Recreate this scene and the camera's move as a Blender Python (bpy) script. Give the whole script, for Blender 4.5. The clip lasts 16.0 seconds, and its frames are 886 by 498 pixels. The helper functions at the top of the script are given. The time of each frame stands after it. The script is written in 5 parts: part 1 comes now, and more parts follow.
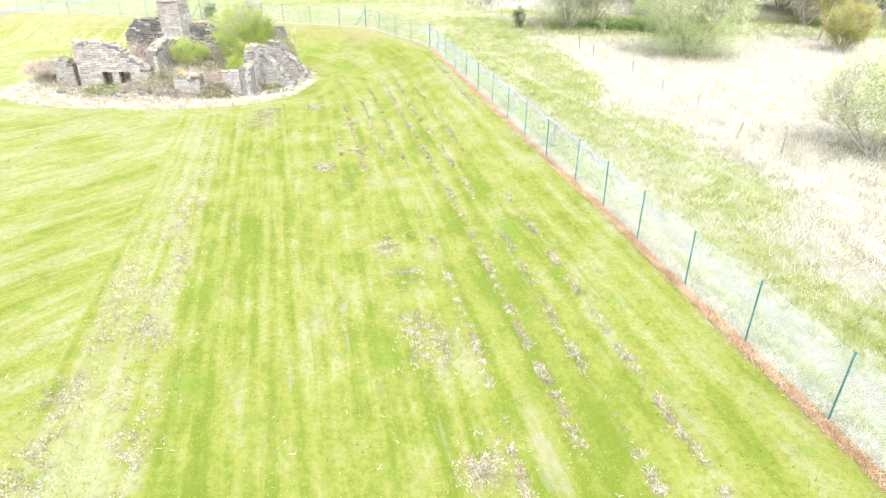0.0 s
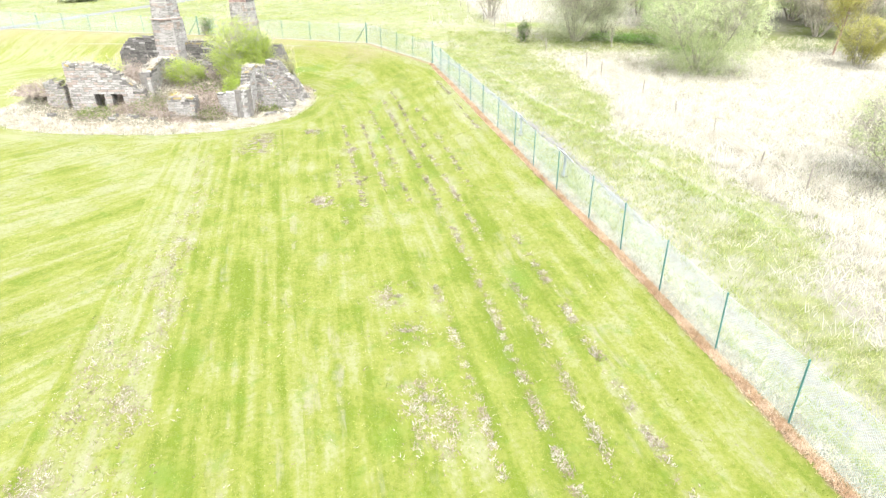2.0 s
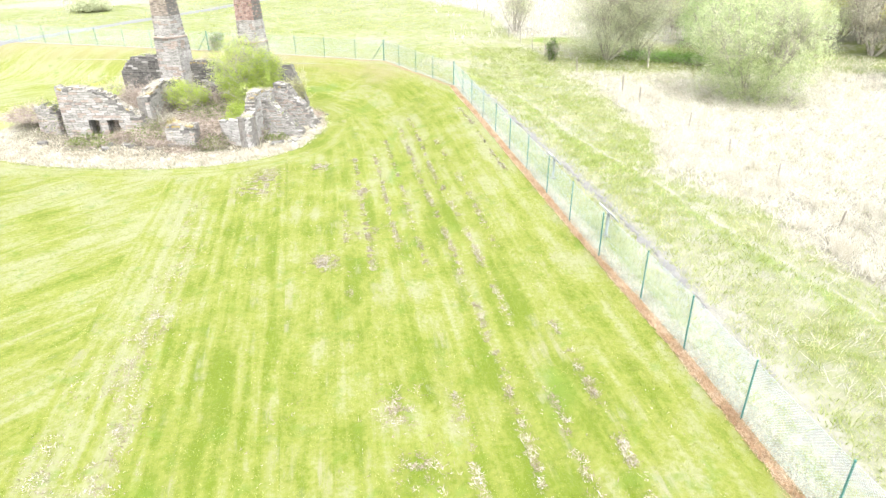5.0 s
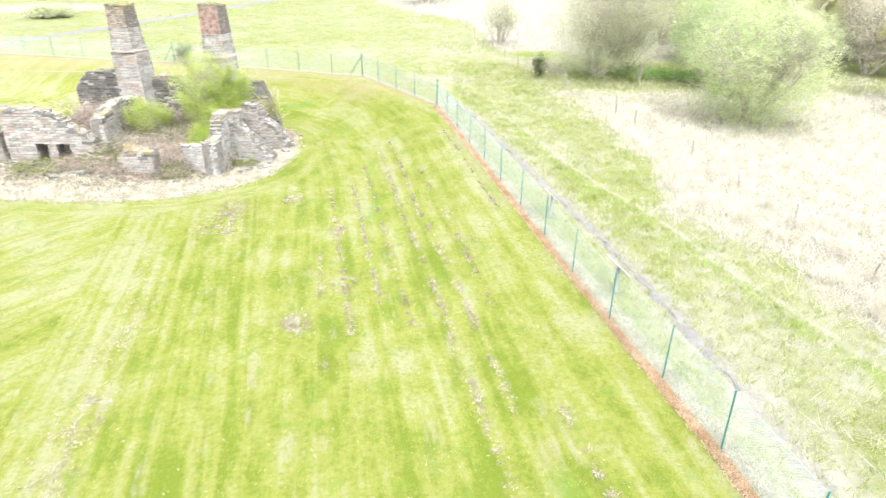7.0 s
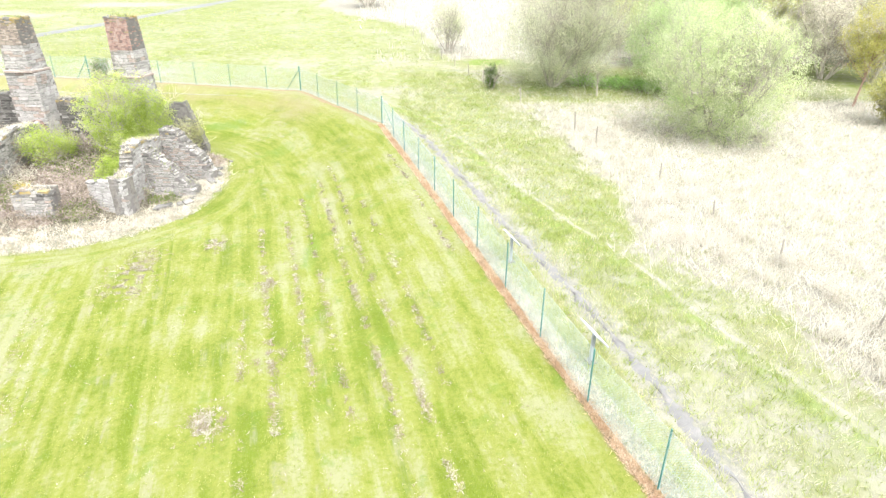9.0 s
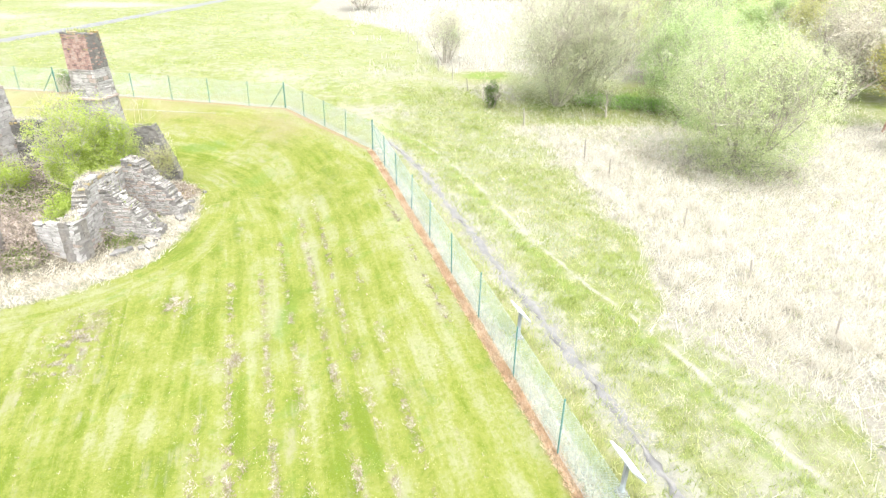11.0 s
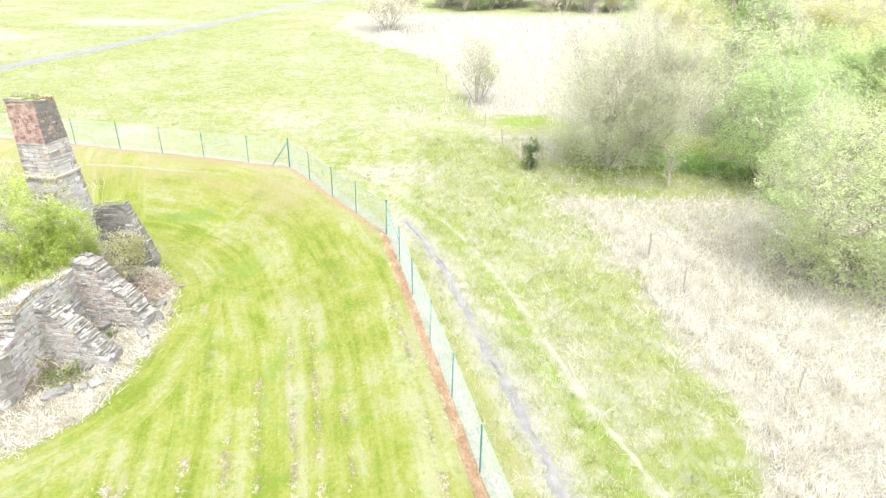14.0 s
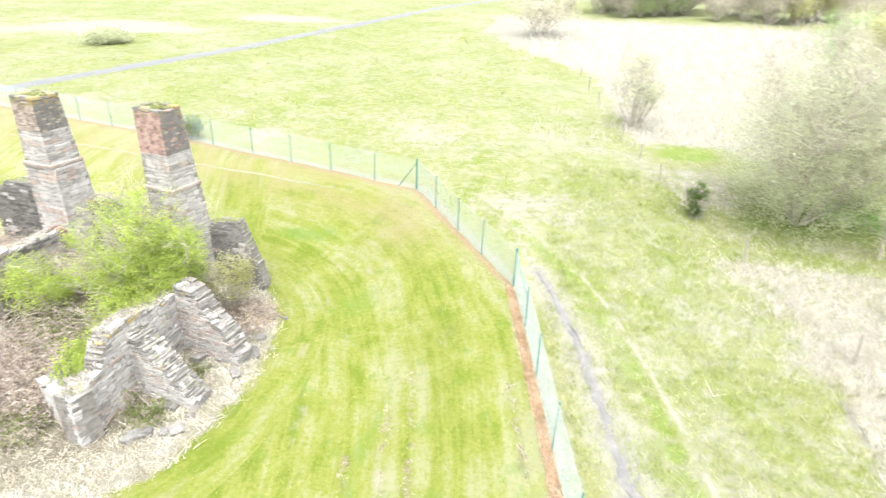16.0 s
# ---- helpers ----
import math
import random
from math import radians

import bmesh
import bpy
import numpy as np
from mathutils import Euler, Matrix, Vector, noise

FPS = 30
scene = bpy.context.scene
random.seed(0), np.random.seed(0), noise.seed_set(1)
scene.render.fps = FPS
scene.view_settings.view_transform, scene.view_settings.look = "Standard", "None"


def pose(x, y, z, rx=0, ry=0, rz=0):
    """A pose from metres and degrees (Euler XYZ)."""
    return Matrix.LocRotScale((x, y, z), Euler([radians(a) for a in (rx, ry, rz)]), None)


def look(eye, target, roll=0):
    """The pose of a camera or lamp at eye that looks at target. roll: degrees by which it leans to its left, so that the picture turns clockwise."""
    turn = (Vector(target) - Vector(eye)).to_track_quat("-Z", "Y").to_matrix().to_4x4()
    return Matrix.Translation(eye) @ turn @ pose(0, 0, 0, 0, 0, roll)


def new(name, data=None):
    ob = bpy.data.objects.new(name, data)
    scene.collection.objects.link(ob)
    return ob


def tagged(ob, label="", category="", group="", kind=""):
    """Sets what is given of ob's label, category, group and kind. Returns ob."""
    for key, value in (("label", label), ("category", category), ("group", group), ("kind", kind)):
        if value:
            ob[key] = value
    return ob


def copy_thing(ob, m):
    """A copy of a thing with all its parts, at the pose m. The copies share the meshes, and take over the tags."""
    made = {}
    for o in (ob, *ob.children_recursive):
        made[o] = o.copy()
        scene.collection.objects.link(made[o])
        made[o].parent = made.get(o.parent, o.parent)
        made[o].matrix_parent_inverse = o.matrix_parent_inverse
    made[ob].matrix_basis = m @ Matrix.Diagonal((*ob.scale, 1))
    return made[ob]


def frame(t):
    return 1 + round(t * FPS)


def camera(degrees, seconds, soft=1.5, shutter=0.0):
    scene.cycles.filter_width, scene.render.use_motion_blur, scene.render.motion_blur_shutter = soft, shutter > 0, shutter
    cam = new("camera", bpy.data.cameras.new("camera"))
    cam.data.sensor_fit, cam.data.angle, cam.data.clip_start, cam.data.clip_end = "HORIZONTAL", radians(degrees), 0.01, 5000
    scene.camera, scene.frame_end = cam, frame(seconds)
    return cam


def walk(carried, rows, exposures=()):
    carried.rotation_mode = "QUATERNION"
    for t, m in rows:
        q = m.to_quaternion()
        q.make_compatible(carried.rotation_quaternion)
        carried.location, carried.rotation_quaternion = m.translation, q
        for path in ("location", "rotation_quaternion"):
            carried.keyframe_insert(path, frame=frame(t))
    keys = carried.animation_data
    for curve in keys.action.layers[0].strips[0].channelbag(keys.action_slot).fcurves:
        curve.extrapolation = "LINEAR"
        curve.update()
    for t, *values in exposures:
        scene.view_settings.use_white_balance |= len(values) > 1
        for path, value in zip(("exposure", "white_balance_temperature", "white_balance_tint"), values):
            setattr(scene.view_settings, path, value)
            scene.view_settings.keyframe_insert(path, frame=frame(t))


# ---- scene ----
cam = camera(73.0, 16.0, soft=1.25, shutter=0.3)
PATH = [
    (0, (0.781, -2.938, 9.589), (0.757, -1.156, 8.682), 0.2),
    (0.5, (0.734, -2.556, 9.752), (0.707, -0.773, 8.845), 0.1),
    (1, (0.699, -2.055, 10.008), (0.67, -0.269, 9.109), 0.1),
    (1.5, (0.701, -1.475, 10.162), (0.668, 0.312, 9.265), -0.1),
    (2, (0.685, -0.832, 10.243), (0.651, 0.957, 9.35), -0.2),
    (2.5, (0.673, -0.21, 10.307), (0.64, 1.583, 9.42), -0.2),
    (3, (0.697, 0.564, 10.442), (0.658, 2.355, 9.554), -0.3),
    (3.5, (0.705, 1.333, 10.545), (0.664, 3.125, 9.658), -0.4),
    (4, (0.679, 2.183, 10.667), (0.636, 3.975, 9.781), -0.4),
    (4.2, (0.662, 2.516, 10.718), (0.619, 4.309, 9.833), -0.5),
    (6.3, (0.03, 5.95, 11.235), (-0.16, 7.737, 10.352), 0.7),
    (6.5, (-0.005, 6.312, 11.286), (-0.195, 8.099, 10.407), 0.7),
    (7, (-0.039, 7.227, 11.344), (-0.062, 9.026, 10.472), 0.6),
    (7.5, (0.027, 8.147, 11.382), (0.129, 9.946, 10.514), 0.5),
    (8, (0.184, 9.17, 11.443), (0.303, 10.966, 10.572), 0.4),
    (8.5, (0.34, 10.237, 11.534), (0.455, 12.032, 10.66), 0.4),
    (8.7, (0.371, 10.674, 11.585), (0.486, 12.47, 10.712), 0.4),
    (10.8, (0.585, 15.123, 12.352), (0.722, 16.915, 11.473), 1.0),
    (11, (0.608, 15.615, 12.435), (0.741, 17.405, 11.553), 1.1),
    (11.5, (0.674, 16.946, 12.667), (0.792, 18.737, 11.784), 1.1),
    (12, (0.733, 18.41, 13.115), (0.835, 20.204, 12.235), 1.1),
    (12.5, (0.815, 19.769, 13.522), (0.906, 21.563, 12.642), 1.1),
    (13, (0.898, 21.217, 13.879), (0.976, 23.011, 12.999), 1.1),
    (13.5, (0.961, 22.557, 14.124), (1.026, 24.352, 13.244), 1.2),
    (14, (1.01, 23.911, 14.284), (1.054, 25.706, 13.403), 1.2),
    (14.5, (1.067, 25.15, 14.377), (1.043, 26.945, 13.494), 1.2),
    (15, (1.041, 26.37, 14.441), (1.008, 28.164, 13.559), 1.2),
    (15.5, (0.809, 27.486, 14.497), (0.698, 29.275, 13.611), 1.4),
    (16, (0.443, 28.67, 14.51), (0.074, 30.422, 13.619), 1.8),
]
walk(cam, [(t, look(eye, target, roll)) for t, eye, target, roll in PATH], exposures=[(0, 2.78, 6420, 10), (16, 2.78, 6420, 10)])


# ---- world and light: a bright, thinly overcast spring day ----
TO_SUN = Vector((0.12, -0.42, 1.0)).normalized()
world = bpy.data.worlds.new("world")
scene.world = world
world.use_nodes = True
wn = world.node_tree.nodes
sky = wn.new("ShaderNodeTexSky")
sky.sky_type = "NISHITA"
sky.sun_disc = False
sky.sun_elevation = math.asin(TO_SUN.z)
sky.sun_rotation = math.atan2(TO_SUN.x, TO_SUN.y)
sky.air_density, sky.dust_density, sky.ozone_density = 1.3, 6.0, 0.8
wn["Background"].inputs["Strength"].default_value = 0.15
cloud = wn.new("ShaderNodeHueSaturation")
cloud.inputs["Saturation"].default_value = 0.2
world.node_tree.links.new(sky.outputs[0], cloud.inputs["Color"])
world.node_tree.links.new(cloud.outputs[0], wn["Background"].inputs["Color"])
sun = new("sun", bpy.data.lights.new("sun", "SUN"))
sun.data.energy, sun.data.angle, sun.data.color = 0.6, radians(85), (1.0, 0.96, 0.90)
sun.matrix_world = look(TO_SUN * 60, (0, 0, 0))

# ---- plan of the ground ----
POLY = [(12.30, -10.15), (8.78, 6.95), (6.62, 18.2), (3.90, 30.15), (1.04, 42.4), (-1.15, 51.1), (-7.80, 59.95), (-25.7, 64.1), (-60.0, 70.0), (-110.0, 77.5)]
MOWN_EDGE = [(12.2, -10.15), (-1.15, 51.1), (-7.80, 59.95), (-25.7, 64.1), (-60.0, 70.0)]
PATH_LINE = [(13.2, -8.0), (9.9, 9.3), (8.6, 15.5), (8.05, 20.5), (7.40, 24.6), (6.62, 27.9), (5.98, 31.1), (5.45, 33.4), (4.80, 35.6), (4.10, 38.0), (3.55, 40.4), (2.80, 43.2), (2.22, 45.4), (1.45, 48.2), (0.62, 50.4), (-0.25, 52.6)]
RUT_LINE = [(12.6, 20.0), (10.2, 27.0), (8.85, 31.8), (7.35, 35.4), (6.10, 39.2), (5.25, 42.5), (4.60, 45.2), (3.65, 48.2), (2.45, 51.2), (1.10, 53.7), (-1.2, 57.0)]


def step(a, b, x):
    k = min(1.0, max(0.0, (x - a) / (b - a)))
    return k * k * (3 - 2 * k)


def fence_field(x, y):
    """Signed distance to the fence, positive on the lawn, and the run along it."""
    best, side, run, at = 1e9, 1, 0.0, 0.0
    for (ax, ay), (bx, by) in zip(POLY, POLY[1:]):
        dx, dy = bx - ax, by - ay
        size = math.hypot(dx, dy)
        k = max(0.0, min(1.0, ((x - ax) * dx + (y - ay) * dy) / size / size))
        d = math.hypot(x - ax - k * dx, y - ay - k * dy)
        if d < best:
            best, side, at = d, 1 if dx * (y - ay) - dy * (x - ax) > 0 else -1, run + k * size
        run += size
    return best * side, at


def signed_to(line, x, y):
    """Signed distance to a line, positive on its left."""
    best, side = 1e9, 1
    for (ax, ay), (bx, by) in zip(line, line[1:]):
        dx, dy = bx - ax, by - ay
        k = max(0.0, min(1.0, ((x - ax) * dx + (y - ay) * dy) / (dx * dx + dy * dy)))
        d = (x - ax - k * dx) ** 2 + (y - ay - k * dy) ** 2
        if d < best:
            best, side = d, 1 if dx * (y - ay) - dy * (x - ax) > 0 else -1
    return side * math.sqrt(best)


def mowing_distance(x, y):
    """Distance from the fence with its corners rounded, as the mower turns."""
    total = 0.0
    for (ax, ay), (bx, by) in zip(MOWN_EDGE, MOWN_EDGE[1:]):
        dx, dy = bx - ax, by - ay
        size = math.hypot(dx, dy)
        k = max(0.0, min(1.0, ((x - ax) * dx + (y - ay) * dy) / size / size))
        total += math.exp(-0.8 * min(60.0, math.hypot(x - ax - k * dx, y - ay - k * dy)))
    return -math.log(total) / 0.8 if total > 1e-20 else 60.0


def ruin_field(x, y):
    """1 on the edge of the rough grass round the ruin, less inside."""
    a = 9.4 if x > -19.5 else 13.0
    return abs((x + 19.5) / a) ** 2.4 + abs((y - 43.8) / (8.2 if y < 43.8 else 8.8)) ** 2.4


def old_fence_x(y):
    rows = ((-40, 27.0), (20, 16.6), (39, 13.2), (49, 11.3), (62, 6.9), (75, 3.2), (92, 0.6), (100, -5.6), (116, -14.0), (600, -60.0))
    for (a, xa), (b, xb) in zip(rows, rows[1:]):
        if y <= b:
            return xa + (xb - xa) * (y - a) / (b - a)
    return rows[-1][1]


def level(y):
    u = max(y, 5) - 15
    if y < 60:
        return 0.65 + 0.010 * u + 0.00055 * u * u
    return 2.214 + 0.0595 * (1 - math.exp(-(y - 60) / 90)) * 90


def ground_z(x, y):
    d, _ = fence_field(x, y)
    p = level(y)
    if d > 0:
        s = 1 - step(0.8, 6.5, d)
        z = -0.05 + (p + 0.05) * s
    else:
        z = p + 0.35 * step(2, 6, -d) * (1 - step(38, 52, y))
    r = ruin_field(x, y)
    z += 0.10 * (1 - step(0.15, 0.45, r))
    z += 1.15 * math.exp(-((x + 29.3) / 1.7) ** 2 - ((y - 43.3) / 2.2) ** 2)
    z += 0.5 * math.exp(-((x + 21.5) / 4.5) ** 2 - ((y - 46.0) / 3.0) ** 2)
    z -= 0.30 * math.exp(-((x + 16.3) / 3.6) ** 2 - ((y - 39.9) / 1.5) ** 2)
    z += 0.05 * noise.noise(Vector((x * 0.35, y * 0.35, 0))) + 0.02 * noise.noise(Vector((x * 1.3, y * 1.3, 3)))
    far = math.hypot(x, y - 30)
    z += step(160, 600, far) * 3.0 * noise.noise(Vector((x * 0.004, y * 0.004, 7)))
    return z


def lush_field(x, y):
    """Bright fresh grass in damp places outside the fence."""
    rows = ((8.2, 70.0, 2.2, 1.6), (13.5, 60.4, 4.6, 1.3), (20.5, 63.0, 3.4, 2.2), (-2.4, 62.6, 3.4, 0.9), (10.0, 38.9, 1.8, 1.6), (8.7, 34.3, 1.5, 2.2), (11.3, 27.0, 2.2, 1.5), (12.0, 20.0, 1.6, 3.0), (-2.6, 87.0, 1.5, 3.0), (-13.0, 56.2, 4.0, 0.9), (-8.3, 50.8, 1.6, 1.6), (2.9, 16.8, 0.7, 2.6), (-0.8, 9.8, 0.8, 1.0), (0.85, 18.2, 0.5, 0.5), (-3.8, 35.5, 0.6, 5.0), (-4.9, 42.5, 0.5, 4.0), (-5.6, 8.6, 1.2, 0.8), (-7.0, 12.8, 0.9, 1.3))
    return sum((1.0 if n < 3 else 0.6 if n > 8 else 0.38) * math.exp(-((x - a) / p) ** 2 - ((y - b) / q) ** 2) for n, (a, b, p, q) in enumerate(rows))


def straw_edge_x(y):
    rows = ((-40, 20.0), (13, 13.4), (20, 13.9), (29, 12.4), (32, 10.3), (36, 10.4), (40, 10.8), (44, 10.4), (50, 9.2), (56, 8.4))
    for (a, xa), (b, xb) in zip(rows, rows[1:]):
        if y <= b:
            return xa + (xb - xa) * (y - a) / (b - a)
    return rows[-1][1]


def straw_field(x, y):
    """0 to 1: how far last year's dead tall grass covers the ground outside the fence."""
    n = noise.noise(Vector((x * 0.16, y * 0.16, 11))) + 0.5 * noise.noise(Vector((x * 0.5, y * 0.5, 5)))
    d = x - old_fence_x(y)
    if y < 56:
        s = step(-3.6, 1.3, x - straw_edge_x(y) + 2.2 * n) * (1 - 0.3 * step(48, 56, y))
    elif y < 72:
        s = 0.30 + 0.5 * n + 0.45 * step(66, 72, y) * step(-0.5, 2, d)
    else:
        s = step(-0.5, 2.5, d + 1.2 * n) * (1 - step(120, 150, y))
    if y > 58 and d < 0:
        s = max(s, 0.30 * step(0.1, 0.7, n + 0.25))
    g = lush_field(x, y)
    s -= 1.3 * g
    for cx, cy, r in ((-62.0, 102.0, 13.0), (-44.0, 118.0, 9.0), (-84.0, 92.0, 15.0)):
        s = max(s, 1.2 * math.exp(-(((x - cx) / r) ** 2 + ((y - cy) / (r * 0.45)) ** 2)) + 0.4 * n)
    return min(1.0, max(0.0, s))


# ---- materials ----
def material(name, colours, scale=3.0, fine=40.0, rough=0.9, bump=0.3, bump_scale=None, metal=0.0, random_by="", spread=0.0, stretch=None, trans=0.0):
    """Two scales of noise over two to four colours, with bump; random_by 'object' or 'island' varies the brightness."""
    m = bpy.data.materials.new(name)
    m.use_nodes = True
    nt = m.node_tree
    n, l = nt.nodes, nt.links
    b = n["Principled BSDF"]
    b.inputs["Roughness"].default_value, b.inputs["Metallic"].default_value = rough, metal
    b.inputs["Specular IOR Level"].default_value = 0.25
    co = n.new("ShaderNodeTexCoord")
    mp = n.new("ShaderNodeMapping")
    if stretch:
        mp.inputs["Scale"].default_value = stretch
    l.new(co.outputs["Object"], mp.inputs[0])
    if random_by == "object":
        oi = n.new("ShaderNodeObjectInfo")
        add = n.new("ShaderNodeVectorMath")
        add.operation = "MULTIPLY_ADD"
        comb = n.new("ShaderNodeCombineXYZ")
        for k in range(3):
            l.new(oi.outputs["Random"], comb.inputs[k])
        l.new(comb.outputs[0], add.inputs[0])
        add.inputs[1].default_value = (37.0, 91.0, 53.0)
        l.new(mp.outputs[0], add.inputs[2])
        vec = add.outputs[0]
    else:
        vec = mp.outputs[0]
    big, small = n.new("ShaderNodeTexNoise"), n.new("ShaderNodeTexNoise")
    for node, sc, det in ((big, scale, 4), (small, fine, 3)):
        node.inputs["Scale"].default_value, node.inputs["Detail"].default_value = sc, det
        l.new(vec, node.inputs["Vector"])
    mixf = n.new("ShaderNodeMath")
    mixf.operation = "MULTIPLY_ADD"
    l.new(small.outputs["Fac"], mixf.inputs[0])
    mixf.inputs[1].default_value = 0.45
    sub = n.new("ShaderNodeMath")
    sub.operation = "MULTIPLY_ADD"
    l.new(big.outputs["Fac"], sub.inputs[0])
    sub.inputs[1].default_value, sub.inputs[2].default_value = 1.5, -0.5
    l.new(sub.outputs[0], mixf.inputs[2])
    fac = mixf.outputs[0]
    if random_by:
        src = oi.outputs["Random"] if random_by == "object" else n.new("ShaderNodeNewGeometry").outputs["Random Per Island"]
        more = n.new("ShaderNodeMath")
        more.operation = "MULTIPLY_ADD"
        l.new(src, more.inputs[0])
        more.inputs[1].default_value = spread
        off = n.new("ShaderNodeMath")
        off.operation = "SUBTRACT"
        l.new(fac, off.inputs[0])
        off.inputs[1].default_value = spread / 2
        l.new(off.outputs[0], more.inputs[2])
        fac = more.outputs[0]
    ramp = n.new("ShaderNodeValToRGB")
    els = ramp.color_ramp.elements
    while len(els) < len(colours):
        els.new(0.5)
    for k, c in enumerate(colours):
        els[k].position = 0.15 + 0.7 * k / max(1, len(colours) - 1)
        els[k].color = (*c, 1)
    l.new(fac, ramp.inputs[0])
    l.new(ramp.outputs[0], b.inputs["Base Color"])
    if bump:
        bp = n.new("ShaderNodeBump")
        bp.inputs["Strength"].default_value, bp.inputs["Distance"].default_value = bump, 0.02
        l.new(small.outputs["Fac"], bp.inputs["Height"])
        l.new(bp.outputs[0], b.inputs["Normal"])
    if trans:
        t = n.new("ShaderNodeBsdfTranslucent")
        mx = n.new("ShaderNodeMixShader")
        mx.inputs[0].default_value = trans
        l.new(ramp.outputs[0], t.inputs[0])
        l.new(b.outputs[0], mx.inputs[1])
        l.new(t.outputs[0], mx.inputs[2])
        l.new(mx.outputs[0], n["Material Output"].inputs[0])
    return m


def ground_material():
    m = bpy.data.materials.new("grass_ground")
    m.use_nodes = True
    nt = m.node_tree
    n, l = nt.nodes, nt.links
    b = n["Principled BSDF"]
    b.inputs["Roughness"].default_value = 0.95
    b.inputs["Specular IOR Level"].default_value = 0.1
    co = n.new("ShaderNodeTexCoord").outputs["Object"]

    def attr(name):
        a = n.new("ShaderNodeAttribute")
        a.attribute_name = name
        return a.outputs["Fac"]

    def math_node(op, a, c, d=None, clamp=False):
        q = n.new("ShaderNodeMath")
        q.operation, q.use_clamp = op, clamp
        for k, v in enumerate((a, c, d)):
            if v is None:
                continue
            if isinstance(v, (int, float)):
                q.inputs[k].default_value = v
            else:
                l.new(v, q.inputs[k])
        return q.outputs[0]

    def tex(vec, scale, detail=4, rough=0.55):
        q = n.new("ShaderNodeTexNoise")
        q.inputs["Scale"].default_value, q.inputs["Detail"].default_value, q.inputs["Roughness"].default_value = scale, detail, rough
        l.new(vec, q.inputs["Vector"])
        return q.outputs["Fac"]

    def remap(v, a, c, lo=0.0, hi=1.0):
        q = n.new("ShaderNodeMapRange")
        q.interpolation_type = "SMOOTHSTEP"
        for k, val in zip((1, 2, 3, 4), (a, c, lo, hi)):
            q.inputs[k].default_value = val
        l.new(v, q.inputs[0])
        return q.outputs[0]

    def blend(f, a, c):
        q = n.new("ShaderNodeMix")
        q.data_type = "RGBA"
        if isinstance(f, (int, float)):
            q.inputs[0].default_value = f
        else:
            l.new(f, q.inputs[0])
        for k, v in ((6, a), (7, c)):
            if isinstance(v, tuple):
                q.inputs[k].default_value = (*v, 1)
            else:
                l.new(v, q.inputs[k])
        return q.outputs[2]

    lush = attr("lush")
    fd, mow, run, ruin, straw = attr("fence_distance"), attr("mowing_distance"), attr("fence_run"), attr("ruin"), attr("straw")
    # mown lawn: three ways of mowing, with streaks along the mower's lines, patches and fine grain
    parts = n.new("ShaderNodeSeparateXYZ")
    l.new(co, parts.inputs[0])
    px, py = parts.outputs[0], parts.outputs[1]
    across = math_node("MULTIPLY_ADD", py, 0.277, math_node("ADD", px, 3.49))
    around = math_node("SUBTRACT", 1.0, remap(ruin, 1.60, 1.62))
    straight = math_node("SUBTRACT", 1.0, remap(across, 3.39, 3.41))
    left = math_node("SUBTRACT", 1.0, remap(across, -3.21, -3.19))
    swath = math_node("MULTIPLY", remap(math_node("MULTIPLY_ADD", tex(co, 0.5, 3), 0.9, across), -3.0, -1.9), math_node("SUBTRACT", 1.0, remap(across, -0.45, 0.0)))
    diagonal = math_node("MULTIPLY_ADD", px, 0.826, math_node("MULTIPLY", py, -0.563))

    def choose(f, a, c):
        q = n.new("ShaderNodeMix")
        l.new(f, q.inputs[0])
        l.new(a, q.inputs[2])
        l.new(c, q.inputs[3])
        return q.outputs[0]

    lane = choose(around, choose(left, choose(straight, mow, across), diagonal), math_node("MULTIPLY", math_node("POWER", ruin, 0.4167), 9.0))
    along = choose(left, choose(straight, run, py), math_node("MULTIPLY_ADD", px, 0.563, math_node("MULTIPLY", py, 0.826)))

    def lane_vector(k):
        q = n.new("ShaderNodeCombineXYZ")
        l.new(lane, q.inputs[0])
        l.new(math_node("MULTIPLY", along, k), q.inputs[1])
        return q.outputs[0]

    lines = lane_vector(0.05)
    streak = tex(lines, 2.6, 4, 0.65)
    band = tex(lines, 0.5, 2)
    blotch = tex(lane_vector(0.45), 1.0, 5, 0.62)
    patch = tex(co, 0.3, 5, 0.6)
    grain = tex(co, 7.0, 5, 0.75)
    fine = tex(co, 38.0, 3, 0.75)
    clover = tex(co, 1.15, 4, 0.6)
    period = choose(straight, math_node("MULTIPLY", mow, 6.83), math_node("MULTIPLY", across, 11.8))
    wave = math_node("SINE", math_node("MULTIPLY_ADD", tex(lines, 0.7, 2), 4.0, period), 0.0)
    sums = math_node("ADD", math_node("MULTIPLY_ADD", streak, 1.05, math_node("MULTIPLY", band, 0.7)), math_node("MULTIPLY_ADD", patch, 1.0, math_node("MULTIPLY", grain, 0.9)))
    sums = math_node("MULTIPLY_ADD", blotch, 1.15, sums)
    wave = math_node("MULTIPLY", wave, math_node("MULTIPLY", remap(py, 38.0, 50.0, 1.0, 0.25), math_node("SUBTRACT", 1.0, left)))
    wave = math_node("MULTIPLY", wave, math_node("SUBTRACT", 1.0, around))
    sums = math_node("MULTIPLY_ADD", math_node("MULTIPLY", wave, remap(tex(co, 0.22, 2), 0.35, 0.6, 0.25, 1.0)), 0.10, sums)
    sums = math_node("MULTIPLY_ADD", swath, 0.20, sums)
